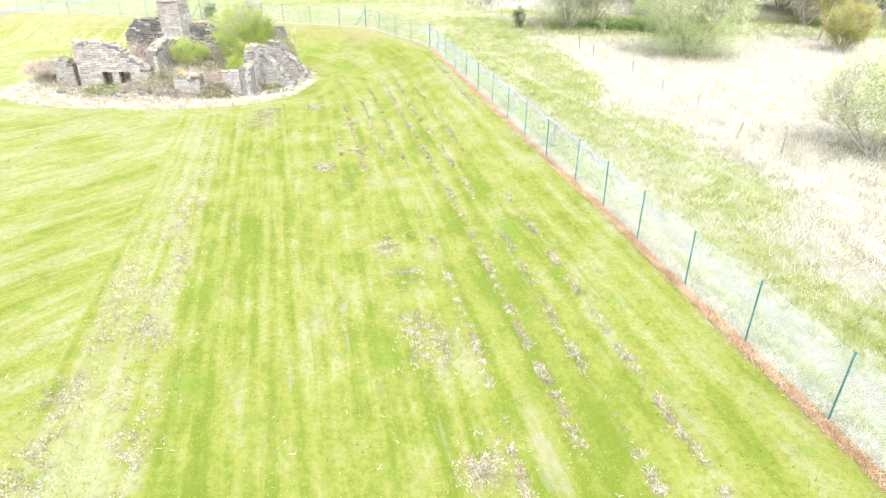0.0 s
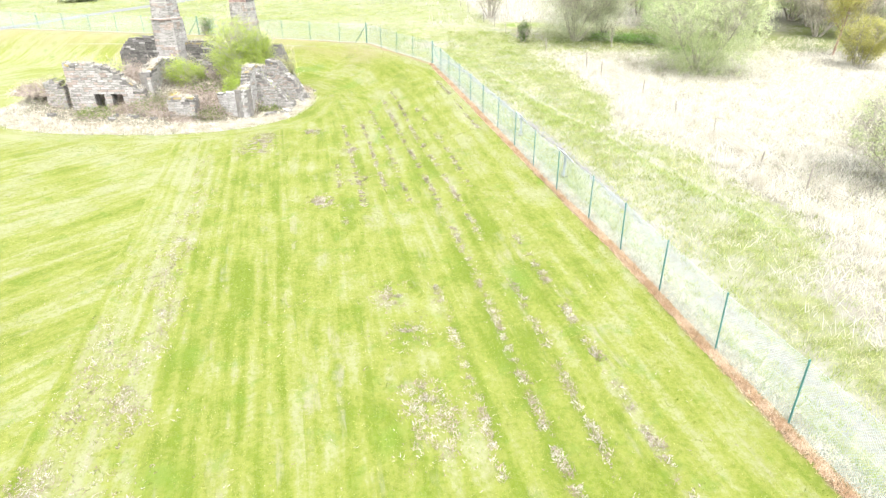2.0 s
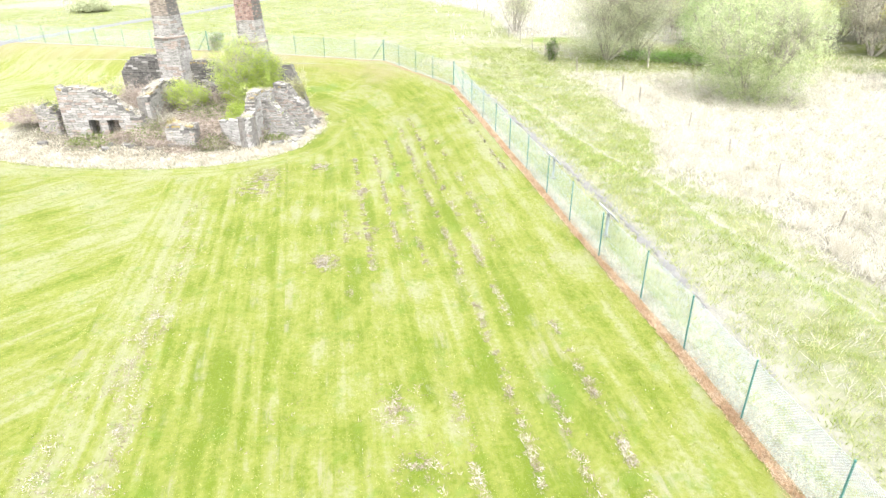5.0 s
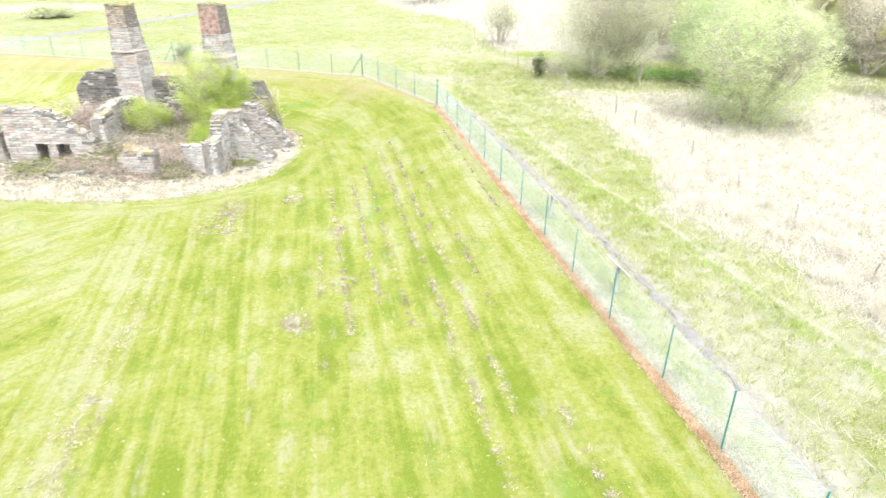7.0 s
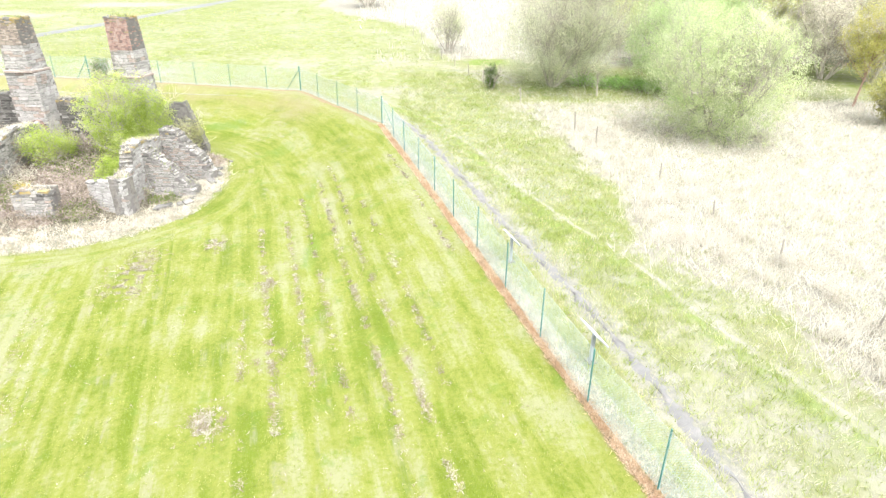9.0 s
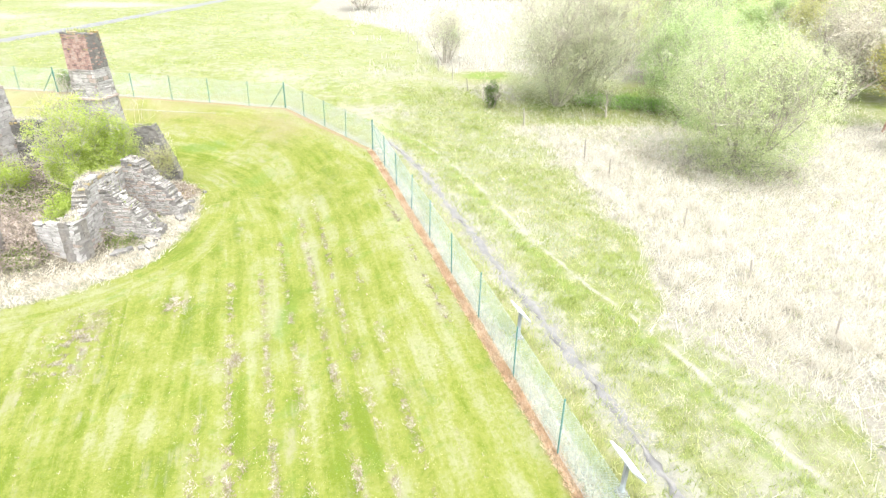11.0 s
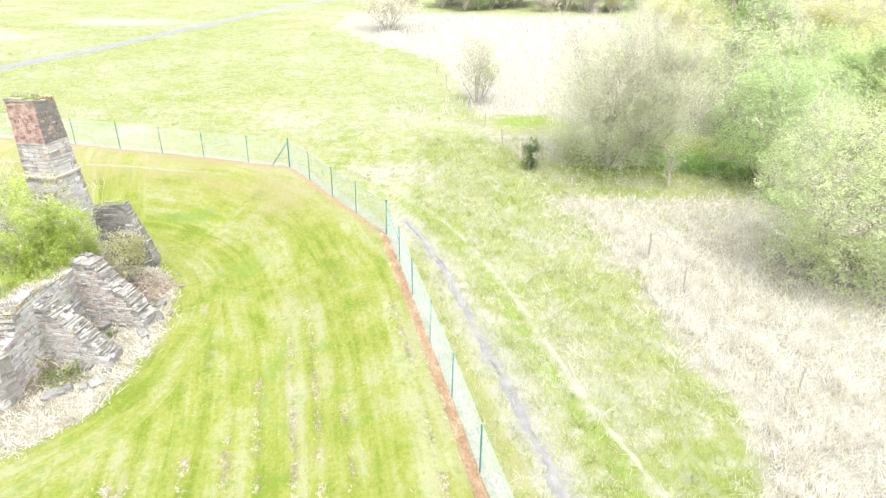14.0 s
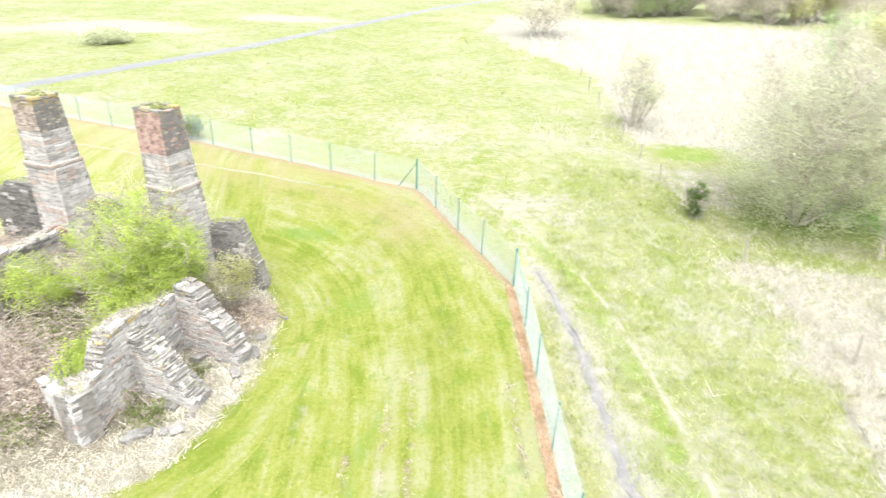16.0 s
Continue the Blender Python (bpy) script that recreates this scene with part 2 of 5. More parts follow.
    sums = math_node("MULTIPLY_ADD", left, 0.14, sums)
    sums = math_node("MULTIPLY_ADD", remap(fd, 3.0, 0.8), 0.16, sums)
    sums = math_node("MULTIPLY_ADD", remap(py, 18.0, 40.0), 0.10, sums)
    lawn = blend(remap(sums, 2.14, 2.50), LAWN_DARK, LAWN_MID)
    lawn = blend(remap(sums, 2.44, 2.88), lawn, LAWN_PALE)
    lawn = blend(math_node("MULTIPLY", remap(clover, 0.56, 0.68), 0.42), lawn, LAWN_FRESH)
    lawn = blend(math_node("MULTIPLY", remap(fine, 0.52, 0.70), 0.35), lawn, LAWN_STRAW)
    lawn = blend(math_node("MULTIPLY", remap(grain, 0.48, 0.34), 0.3), lawn, LAWN_DARK)
    dry = math_node("MULTIPLY", remap(tex(lane_vector(0.12), 1.5, 5, 0.65), 0.54, 0.68), remap(tex(co, 0.8, 5, 0.65), 0.42, 0.60))
    lawn = blend(math_node("MULTIPLY", dry, 0.6), lawn, LAWN_STRAW)
    lawn = blend(math_node("MULTIPLY", remap(math_node("MULTIPLY_ADD", math_node("SUBTRACT", blotch, 0.5), 0.9, lush), 0.3, 0.75), 0.75), lawn, LAWN_FRESH)
    # thin tanned turf along the bank under the far side of the fence
    bank = math_node("MULTIPLY", remap(py, 51.0, 56.0), math_node("SUBTRACT", 1.0, remap(fd, 2.2, 4.2)))
    lawn = blend(math_node("MULTIPLY", bank, remap(tex(lane_vector(0.2), 0.8, 5, 0.65), 0.36, 0.6, 0.15, 0.65)), lawn, BANK_TAN)
    # rough meadow outside the fence
    tuft = tex(co, 2.2, 5, 0.65)
    swirl = math_node("MULTIPLY_ADD", tex(co, 0.14, 4, 0.6), 0.6, math_node("MULTIPLY", tex(co, 0.75, 5, 0.7), 0.4))
    mead = math_node("MULTIPLY_ADD", tuft, 0.8, math_node("MULTIPLY_ADD", patch, 0.8, math_node("MULTIPLY", grain, 0.5)))
    green = blend(remap(mead, 0.88, 1.16), MEADOW_DARK, MEADOW_PALE)
    green = blend(math_node("MULTIPLY", remap(tex(co, 1.5, 6, 0.75), 0.46, 0.66), 0.55), green, STRAW)
    green = blend(math_node("MULTIPLY", remap(swirl, 0.44, 0.64), remap(py, 50.0, 62.0, 0.62, 0.42)), green, STRAW)
    strawc = blend(remap(math_node("MULTIPLY_ADD", grain, 0.6, math_node("MULTIPLY", tuft, 0.6)), 0.45, 0.75), STRAW_DARK, STRAW)
    outside = blend(remap(math_node("MULTIPLY_ADD", math_node("SUBTRACT", tuft, 0.5), 0.8, straw), 0.3, 0.7), green, strawc)
    outside = blend(math_node("MULTIPLY", remap(math_node("MULTIPLY_ADD", math_node("SUBTRACT", tuft, 0.5), 0.9, lush), 0.35, 0.65), 0.85), outside, LUSH)
    colour = blend(remap(fd, -0.25, -0.05), outside, lawn)
    # grey-green strip outside the fence, pale trodden verge, and the sprayed brown strip at the fence's foot
    wob = math_node("MULTIPLY_ADD", math_node("SUBTRACT", tex(co, 1.6, 4), 0.5), 0.5, fd)
    near_path = math_node("MULTIPLY", remap(wob, -1.9, -1.5), math_node("SUBTRACT", 1.0, remap(wob, -0.9, -0.5)))
    colour = blend(math_node("MULTIPLY", near_path, 0.6), colour, VERGE)
    verge = math_node("MULTIPLY", remap(wob, -0.75, -0.45), math_node("SUBTRACT", 1.0, remap(wob, -0.12, 0.05)))
    colour = blend(math_node("MULTIPLY", verge, 0.7), colour, STRAW)
    brown = math_node("MULTIPLY", remap(wob, -0.06, 0.06), math_node("SUBTRACT", 1.0, remap(wob, 0.22, 0.40)))
    colour = blend(math_node("MULTIPLY", brown, 0.8), colour, blend(remap(grain, 0.4, 0.65), RUST_DARK, RUST))
    # dry edges of the footpath, a fresh strip beyond it, and the wheel rut
    pd, rd = attr("path_distance"), attr("rut_distance")
    pw = math_node("MULTIPLY_ADD", math_node("SUBTRACT", tex(co, 1.3, 5, 0.65), 0.5), 1.3, pd)
    edge = math_node("MULTIPLY", remap(pw, -1.05, -0.45), math_node("SUBTRACT", 1.0, remap(pw, 0.45, 0.95)))
    worn = math_node("MULTIPLY", math_node("SUBTRACT", 1.0, remap(py, 18.0, 27.0)), math_node("MULTIPLY", remap(pw, -1.6, -0.9), math_node("SUBTRACT", 1.0, remap(pw, 0.8, 1.5))))
    colour = blend(math_node("MULTIPLY", worn, remap(tuft, 0.3, 0.6, 0.1, 0.55)), colour, STRAW)
    colour = blend(math_node("MULTIPLY", edge, math_node("MULTIPLY", remap(tuft, 0.30, 0.52), 0.75)), colour, STRAW)
    grit = math_node("MULTIPLY", remap(pw, -0.55, -0.2), math_node("SUBTRACT", 1.0, remap(pw, 0.2, 0.5)))
    colour = blend(math_node("MULTIPLY", grit, remap(grain, 0.42, 0.6, 0.1, 0.7)), colour, GRIT)
    fresh = math_node("MULTIPLY", remap(rd, 0.15, 0.3), math_node("SUBTRACT", 1.0, remap(rd, 0.55, 1.1)))
    colour = blend(math_node("MULTIPLY", fresh, math_node("MULTIPLY", remap(tuft, 0.62, 0.42), 0.7)), colour, LUSH)
    rw0 = math_node("MULTIPLY_ADD", math_node("SUBTRACT", tex(co, 0.8, 3), 0.5), 0.3, rd)
    rut = math_node("MULTIPLY", remap(rw0, -0.12, -0.04), math_node("SUBTRACT", 1.0, remap(rw0, 0.04, 0.12)))
    colour = blend(math_node("MULTIPLY", rut, math_node("MULTIPLY", remap(tex(co, 0.9, 3), 0.34, 0.55), 0.9)), colour, STRAW)
    # rough straw ring and earth inside the ruin
    rw = math_node("MULTIPLY_ADD", math_node("SUBTRACT", tex(co, 1.3, 4), 0.5), 0.35, ruin)
    inner = blend(remap(math_node("MULTIPLY_ADD", grain, 0.5, math_node("MULTIPLY", tuft, 0.6)), 0.45, 0.68), SCRUB, STRAW_DARK)
    mixed = blend(math_node("MULTIPLY", remap(tex(co, 0.9, 5, 0.65), 0.48, 0.62), 0.45), strawc, blend(remap(grain, 0.4, 0.6), SCRUB, MEADOW_DARK))
    ring = blend(remap(rw, 0.42, 0.66), inner, mixed)
    colour = blend(math_node("SUBTRACT", 1.0, remap(rw, 0.95, 1.04)), colour, ring)
    l.new(colour, b.inputs["Base Color"])
    bp = n.new("ShaderNodeBump")
    bp.inputs["Strength"].default_value, bp.inputs["Distance"].default_value = 0.6, 0.05
    l.new(math_node("MULTIPLY_ADD", fine, 0.5, grain), bp.inputs["Height"])
    l.new(bp.outputs[0], b.inputs["Normal"])
    return m


LAWN_DARK, LAWN_MID, LAWN_PALE, LAWN_STRAW = (0.053, 0.073, 0.006), (0.086, 0.097, 0.019), (0.112, 0.117, 0.062), (0.122, 0.114, 0.088)
BANK_TAN = (0.106, 0.094, 0.048)
LAWN_FRESH, VERGE, GRIT = (0.048, 0.082, 0.009), (0.104, 0.106, 0.042), (0.075, 0.074, 0.074)
MEADOW_DARK, MEADOW_PALE = (0.068, 0.085, 0.018), (0.092, 0.100, 0.040)
STRAW, STRAW_DARK, SCRUB = (0.138, 0.135, 0.115), (0.104, 0.097, 0.076), (0.052, 0.045, 0.032)
RUST, RUST_DARK = (0.138, 0.104, 0.076), (0.108, 0.074, 0.048)
LUSH = (0.068, 0.096, 0.017)

M_GROUND = ground_material()
M_STONE = material("weathered_sandstone", [(0.11, 0.105, 0.097), (0.17, 0.164, 0.153), (0.22, 0.213, 0.199), (0.26, 0.252, 0.236)], 2.0, 16.0, 0.92, 0.7, random_by="object", spread=0.35)
M_PINK = material("pink_sandstone", [(0.13, 0.106, 0.092), (0.195, 0.163, 0.142), (0.245, 0.212, 0.188)], 1.8, 15.0, 0.92, 0.6, random_by="object", spread=0.3)
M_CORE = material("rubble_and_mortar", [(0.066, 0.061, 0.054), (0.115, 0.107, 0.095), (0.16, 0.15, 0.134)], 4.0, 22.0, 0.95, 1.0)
M_BRICK = material("red_brick", [(0.085, 0.066, 0.06), (0.175, 0.112, 0.094), (0.235, 0.17, 0.146), (0.225, 0.195, 0.172)], 3.0, 20.0, 0.9, 0.5, random_by="island", spread=0.3)
M_BUFF = material("buff_brick", [(0.10, 0.085, 0.073), (0.185, 0.155, 0.128), (0.26, 0.225, 0.192)], 3.0, 20.0, 0.9, 0.5, random_by="island", spread=0.5)
M_LICHEN = material("stone_with_orange_lichen", [(0.13, 0.118, 0.095), (0.17, 0.14, 0.075), (0.20, 0.14, 0.035)], 2.5, 12.0, 0.95, 0.6, random_by="object", spread=0.3)
M_GREEN_METAL = material("green_coated_steel", [(0.026, 0.095, 0.084), (0.045, 0.13, 0.115)], 5.0, 60.0, 0.45, 0.05)
M_PALE_LINE = material("trodden_dry_grass", [(0.092, 0.092, 0.056), (0.115, 0.113, 0.086)], 3.0, 20.0, 0.95, 0.2)
M_WIRE = material("pale_green_wire", [(0.18, 0.235, 0.22), (0.25, 0.30, 0.288)], 5.0, 60.0, 0.4, 0.0)
M_WOOD = material("weathered_post_wood", [(0.13, 0.118, 0.1), (0.25, 0.23, 0.2)], 4.0, 40.0, 0.9, 0.4, stretch=(1, 1, 0.1))
M_TARMAC = material("worn_tarmac", [(0.066, 0.065, 0.065), (0.086, 0.085, 0.083), (0.118, 0.115, 0.106)], 2.5, 60.0, 0.9, 0.5)
M_FAR_PATH = material("pale_tarmac", [(0.068, 0.07, 0.075), (0.082, 0.084, 0.09)], 0.6, 20.0, 0.9, 0.2)
M_SIGN_FACE = material("pale_panel_face", [(0.50, 0.52, 0.53), (0.58, 0.60, 0.60)], 2.0, 20.0, 0.35, 0.0)
M_SIGN_FRAME = material("grey_steel", [(0.20, 0.22, 0.24), (0.27, 0.29, 0.31)], 3.0, 30.0, 0.4, 0.05, metal=0.3)
M_STRAW = material("dead_grass_blades", [(0.38, 0.355, 0.29), (0.47, 0.45, 0.385), (0.56, 0.545, 0.485)], 1.2, 8.0, 0.9, 0.0, random_by="island", spread=0.6, trans=0.65)
M_RUST_GRASS = material("sprayed_brown_grass", [(0.24, 0.15, 0.085), (0.33, 0.235, 0.15), (0.42, 0.34, 0.25)], 1.2, 8.0, 0.9, 0.0, random_by="island", spread=0.7, trans=0.2)
M_BLADES = material("green_grass_blades", [(0.145, 0.19, 0.038), (0.222, 0.252, 0.085), (0.31, 0.315, 0.18)], 0.9, 8.0, 0.85, 0.0, random_by="island", spread=0.6, trans=0.5)
M_LAWN_BLADES = material("short_lawn_grass", [(0.08, 0.11, 0.012), (0.118, 0.136, 0.028), (0.16, 0.164, 0.078)], 0.5, 3.0, 0.85, 0.0, random_by="island", spread=0.5, trans=0.4)
M_CLIPPING = material("dry_grass_clippings", [(0.088, 0.069, 0.048), (0.145, 0.127, 0.10), (0.22, 0.204, 0.175)], 2.0, 10.0, 0.9, 0.0, random_by="island", spread=0.7)
M_BARK = material("grey_brown_bark", [(0.14, 0.125, 0.10), (0.25, 0.23, 0.195), (0.35, 0.325, 0.28)], 3.0, 25.0, 0.95, 0.6)
# darker stone that offsets the strong light on upward faces
M_CAP = material("toned_down_top_stone", [(0.055, 0.053, 0.049), (0.092, 0.089, 0.083), (0.135, 0.131, 0.124)], 3.0, 18.0, 0.95, 0.8, random_by="object", spread=0.4)
# darker sandstone for the two back walls
M_DARK_STONE = material("dark_sandstone", [(0.035, 0.034, 0.031), (0.065, 0.062, 0.056), (0.10, 0.096, 0.087)], 2.0, 14.0, 0.95, 0.7, random_by="object", spread=0.5)
# pale stone whose colour also holds the brighter light of right-hand faces
M_PALE_LIT = material("pale_lit_sandstone", [(0.15, 0.145, 0.137), (0.22, 0.214, 0.203), (0.29, 0.285, 0.273)], 1.2, 14.0, 0.93, 0.5, random_by="object", spread=0.3)
M_MORTAR = material("pale_lime_mortar", [(0.085, 0.081, 0.075), (0.14, 0.134, 0.124)], 4.0, 22.0, 0.95, 0.6)
M_DRY = material("fine_dry_grass", [(0.26, 0.235, 0.165), (0.345, 0.325, 0.245), (0.44, 0.42, 0.345)], 1.2, 8.0, 0.9, 0.0, random_by="island", spread=0.6, trans=0.35)
M_RING = material("trampled_tan_grass", [(0.22, 0.197, 0.145), (0.33, 0.308, 0.245), (0.45, 0.432, 0.365)], 1.2, 8.0, 0.9, 0.0, random_by="island", spread=0.7, trans=0.35)
M_RED_BARK = material("reddish_bark", [(0.14, 0.09, 0.07), (0.25, 0.17, 0.135)], 3.0, 25.0, 0.9, 0.4)
M_TWIG = material("bare_bramble_stems", [(0.12, 0.095, 0.08), (0.215, 0.18, 0.155), (0.34, 0.30, 0.265)], 2.0, 12.0, 0.9, 0.0, random_by="island", spread=0.7)


def leaf(name, a, b, c, trans=0.7):
    return material(name, [a, b, c], 0.8, 5.0, 0.6, 0.0, random_by="island", spread=0.7, trans=trans)


L_WILLOW = leaf("silvery_willow_leaf", (0.25, 0.31, 0.13), (0.37, 0.42, 0.22), (0.47, 0.50, 0.33))
L_GREY = leaf("grey_green_catkin_leaf", (0.29, 0.32, 0.19), (0.37, 0.395, 0.25), (0.45, 0.465, 0.32))
L_GREEN = leaf("fresh_green_leaf", (0.218, 0.299, 0.115), (0.31, 0.391, 0.178), (0.402, 0.471, 0.265))
L_YELLOW = leaf("yellow_green_leaf", (0.258, 0.263, 0.101), (0.336, 0.342, 0.146), (0.403, 0.409, 0.207))
L_BIRCH = leaf("young_yellow_birch_leaf", (0.231, 0.226, 0.058), (0.315, 0.304, 0.089), (0.389, 0.373, 0.137))
L_NETTLE = leaf("fresh_nettle_leaf", (0.15, 0.30, 0.06), (0.22, 0.38, 0.09), (0.30, 0.44, 0.15))
L_ELDER = leaf("bright_elder_leaf", (0.21, 0.285, 0.05), (0.31, 0.38, 0.08), (0.40, 0.455, 0.14))
L_DARK = leaf("dark_scrub_leaf", (0.065, 0.105, 0.028), (0.105, 0.16, 0.042), (0.155, 0.21, 0.07))
L_BROWN = leaf("brown_wood_twigs", (0.24, 0.22, 0.16), (0.32, 0.30, 0.23), (0.39, 0.375, 0.30), 0.4)
L_BRAMBLE = leaf("dead_bramble_leaf", (0.11, 0.086, 0.062), (0.195, 0.162, 0.125), (0.30, 0.265, 0.215), 0.4)
L_UNDER = leaf("green_undergrowth_leaf", (0.075, 0.105, 0.024), (0.125, 0.16, 0.042), (0.19, 0.225, 0.08))
L_FLOWER = leaf("orange_yellow_flower", (0.15, 0.13, 0.03), (0.24, 0.18, 0.035), (0.28, 0.23, 0.07), 0.1)


# ---- mesh helpers ----
def mesh_from(name, verts, faces, mat, smooth=False):
    me = bpy.data.meshes.new(name)
    me.from_pydata([tuple(v) for v in verts], [], faces)
    me.materials.append(mat)
    if smooth:
        me.shade_smooth()
    return me


def array_mesh(name, verts, size, mat):
    """A mesh of loose faces with size corners each, from an array of corners."""
    verts = np.asarray(verts, dtype=np.float32).reshape(-1, 3)
    count = len(verts) // size
    me = bpy.data.meshes.new(name)
    me.vertices.add(len(verts))
    me.vertices.foreach_set("co", verts.ravel())
    me.loops.add(len(verts))
    me.loops.foreach_set("vertex_index", np.arange(len(verts), dtype=np.int32))
    me.polygons.add(count)
    me.polygons.foreach_set("loop_start", np.arange(count, dtype=np.int32) * size)
    me.update(calc_edges=True)
    me.materials.append(mat)
    return me


def part(name, bm, mat, parent, label=""):
    """Links a bmesh or a mesh as one object under a thing or a part."""
    if isinstance(bm, bmesh.types.BMesh):
        me = bpy.data.meshes.new(name)
        bm.to_mesh(me)
        bm.free()
        me.materials.append(mat)
    else:
        me = bm
    ob = new(name, me)
    ob.parent = parent
    return tagged(ob, label)


def thing(name, m, label, category, group="", kind=""):
    ob = new(name)
    ob.empty_display_size = 0.2
    ob.matrix_world = m
    return tagged(ob, label, category, group, kind)


def box(bm, x0, x1, y0, y1, z0, z1, bevel=0.0):
    vs = [bm.verts.new(p) for p in ((x0, y0, z0), (x1, y0, z0), (x1, y1, z0), (x0, y1, z0), (x0, y0, z1), (x1, y0, z1), (x1, y1, z1), (x0, y1, z1))]
    fs = [bm.faces.new([vs[k] for k in f]) for f in ((3, 2, 1, 0), (4, 5, 6, 7), (0, 1, 5, 4), (1, 2, 6, 5), (2, 3, 7, 6), (3, 0, 4, 7))]
    if bevel:
        edges = list({e for f in fs for e in f.edges})
        bmesh.ops.bevel(bm, geom=edges, offset=bevel, segments=1, affect="EDGES")


def tube(verts, faces, path, radii, sides=5):
    """Adds a tapered tube along a path to lists of verts and faces."""
    base = len(verts)
    for k, (p, r) in enumerate(zip(path, radii)):
        a, b = Vector(path[max(0, k - 1)]), Vector(path[min(len(path) - 1, k + 1)])
        d = (b - a).normalized() if (b - a).length > 1e-6 else Vector((0, 0, 1))
        u = d.orthogonal().normalized()
        v = d.cross(u)
        for s in range(sides):
            t = 2 * math.pi * s / sides
            verts.append(tuple(Vector(p) + r * (math.cos(t) * u + math.sin(t) * v)))
    for k in range(len(path) - 1):
        for s in range(sides):
            a, b = base + k * sides + s, base + k * sides + (s + 1) % sides
            faces.append((a, b, b + sides, a + sides))
    faces.append(tuple(base + s for s in reversed(range(sides))))
    faces.append(tuple(base + (len(path) - 1) * sides + s for s in range(sides)))


# ---- ground ----
def spaced(lo, hi, fine, far_lo, far_hi):
    mid = list(np.arange(lo, hi + 1e-6, fine))
    out, s = [], fine
    v = hi
    while v < far_hi:
        s *= 1.16
        v += s
        out.append(v)
    back, s, v = [], fine, lo
    while v > far_lo:
        s *= 1.16
        v -= s
        back.append(v)
    return back[::-1] + mid + out


def build_ground():
    xs, ys = spaced(-34, 34, 0.4, -1800, 1800), spaced(0, 78, 0.4, -1200, 2600)
    verts, fd, mow, run, ruin, straw, lush, pds, rds = [], [], [], [], [], [], [], [], []
    for y in ys:
        for x in xs:
            verts.append((x, y, ground_z(x, y)))
            d, r = fence_field(x, y)
            fd.append(d)
            mow.append(mowing_distance(x, y))
            run.append(r)
            ruin.append(min(4.0, ruin_field(x, y)))
            lush.append(lush_field(x, y))
            beside = -9 < d < 1 and -12 < y < 60
            pds.append(signed_to(PATH_LINE, x, y) if beside else 9.0)
            rds.append(signed_to(RUT_LINE, x, y) if beside else -9.0)
            straw.append(straw_field(x, y) if d < 0 else 0.0)
    w = len(xs)
    faces = [(j * w + i, j * w + i + 1, (j + 1) * w + i + 1, (j + 1) * w + i) for j in range(len(ys) - 1) for i in range(w - 1)]
    me = mesh_from("ground", verts, faces, M_GROUND, True)
    for key, values in (("fence_distance", fd), ("mowing_distance", mow), ("fence_run", run), ("ruin", ruin), ("straw", straw), ("lush", lush), ("path_distance", pds), ("rut_distance", rds)):
        me.attributes.new(key, "FLOAT", "POINT").data.foreach_set("value", values)
    tagged(new("ground", me), "mown green lawn with rough straw-coloured meadow round it", "ground", kind="structure")


build_ground()


def strip(name, centre, width, mat, label, category, lift=0.03, wobble=0.12, seed=0):
    """A path laid along a line on the ground, with uneven edges and a little thickness."""
    pts = []
    for (ax, ay), (bx, by) in zip(centre, centre[1:]):
        k = max(1, int(math.hypot(bx - ax, by - ay) / 0.2))
        pts += [(ax + (bx - ax) * i / k, ay + (by - ay) * i / k) for i in range(k)]
    pts.append(centre[-1])
    verts, faces = [], []
    for k, (x, y) in enumerate(pts):
        ax, ay = pts[max(0, k - 3)]
        bx, by = pts[min(len(pts) - 1, k + 3)]
        d = Vector((bx - ax, by - ay)).normalized()
        taper = min(1.0, 0.35 + 0.06 * min(k, len(pts) - 1 - k))
        for side in (1, 0.4, -0.4, -1):
            w = side * width / 2 * taper + side * wobble * (noise.noise(Vector((x * 1.1, y * 1.1, seed + side))) + 0.7 * noise.noise(Vector((x * 4.5, y * 4.5, seed + side)))) + wobble * 0.6 * noise.noise(Vector((x * 0.3, y * 0.3, seed + 9)))
            px, py = x - d.y * w, y + d.x * w
            verts.append((px, py, ground_z(px, py) + (lift if abs(side) < 1 else -0.02)))
    for k in range(len(pts) - 1):
        for s in range(3):
            a = k * 4 + s
            faces.append((a, a + 1, a + 5, a + 4))
    return tagged(new(name, mesh_from(name, verts, faces, mat, True)), label, category, kind="structure")


strip("footpath", PATH_LINE[3:], 0.42, M_TARMAC, "narrow worn grey tarmac footpath overgrown at its edges", "path", 0.03, 0.34, 2)
strip("far_path", [(-75, 20), (-58, 52), (-47.5, 71.5), (-41.4, 85.2), (-37.6, 94.0), (-33.2, 109.5), (-28.6, 126.5), (-24.5, 143.5), (-18.4, 158.5), (-5, 186), (20, 225)], 2.5, M_FAR_PATH, "pale grey tarmac path across the far field", "path", 0.05, 0.05, 4)


strip("worn_line", [(-12.6, 59.2), (-17.5, 60.2), (-22.5, 61.0), (-30.0, 62.3), (-40.0, 63.6)], 0.16, M_PALE_LINE, "thin pale worn line across the grassy bank", "track", 0.02, 0.03, 6)


# ---- fence of chain link on green posts ----
def post_mesh(radius, height):
    verts, faces = [], []
    tube(verts, faces, [(0, 0, -0.3), (0, 0, height - 0.03), (0, 0, height), (0, 0, height + 0.015)], [radius, radius, radius * 1.12, radius * 0.7], 8)
    return mesh_from("post", verts, faces, M_GREEN_METAL)


def rod(verts, faces, a, b, r, sides=3):
    tube(verts, faces, [a, b], [r, r], sides)


FENCE_TOP = 1.74


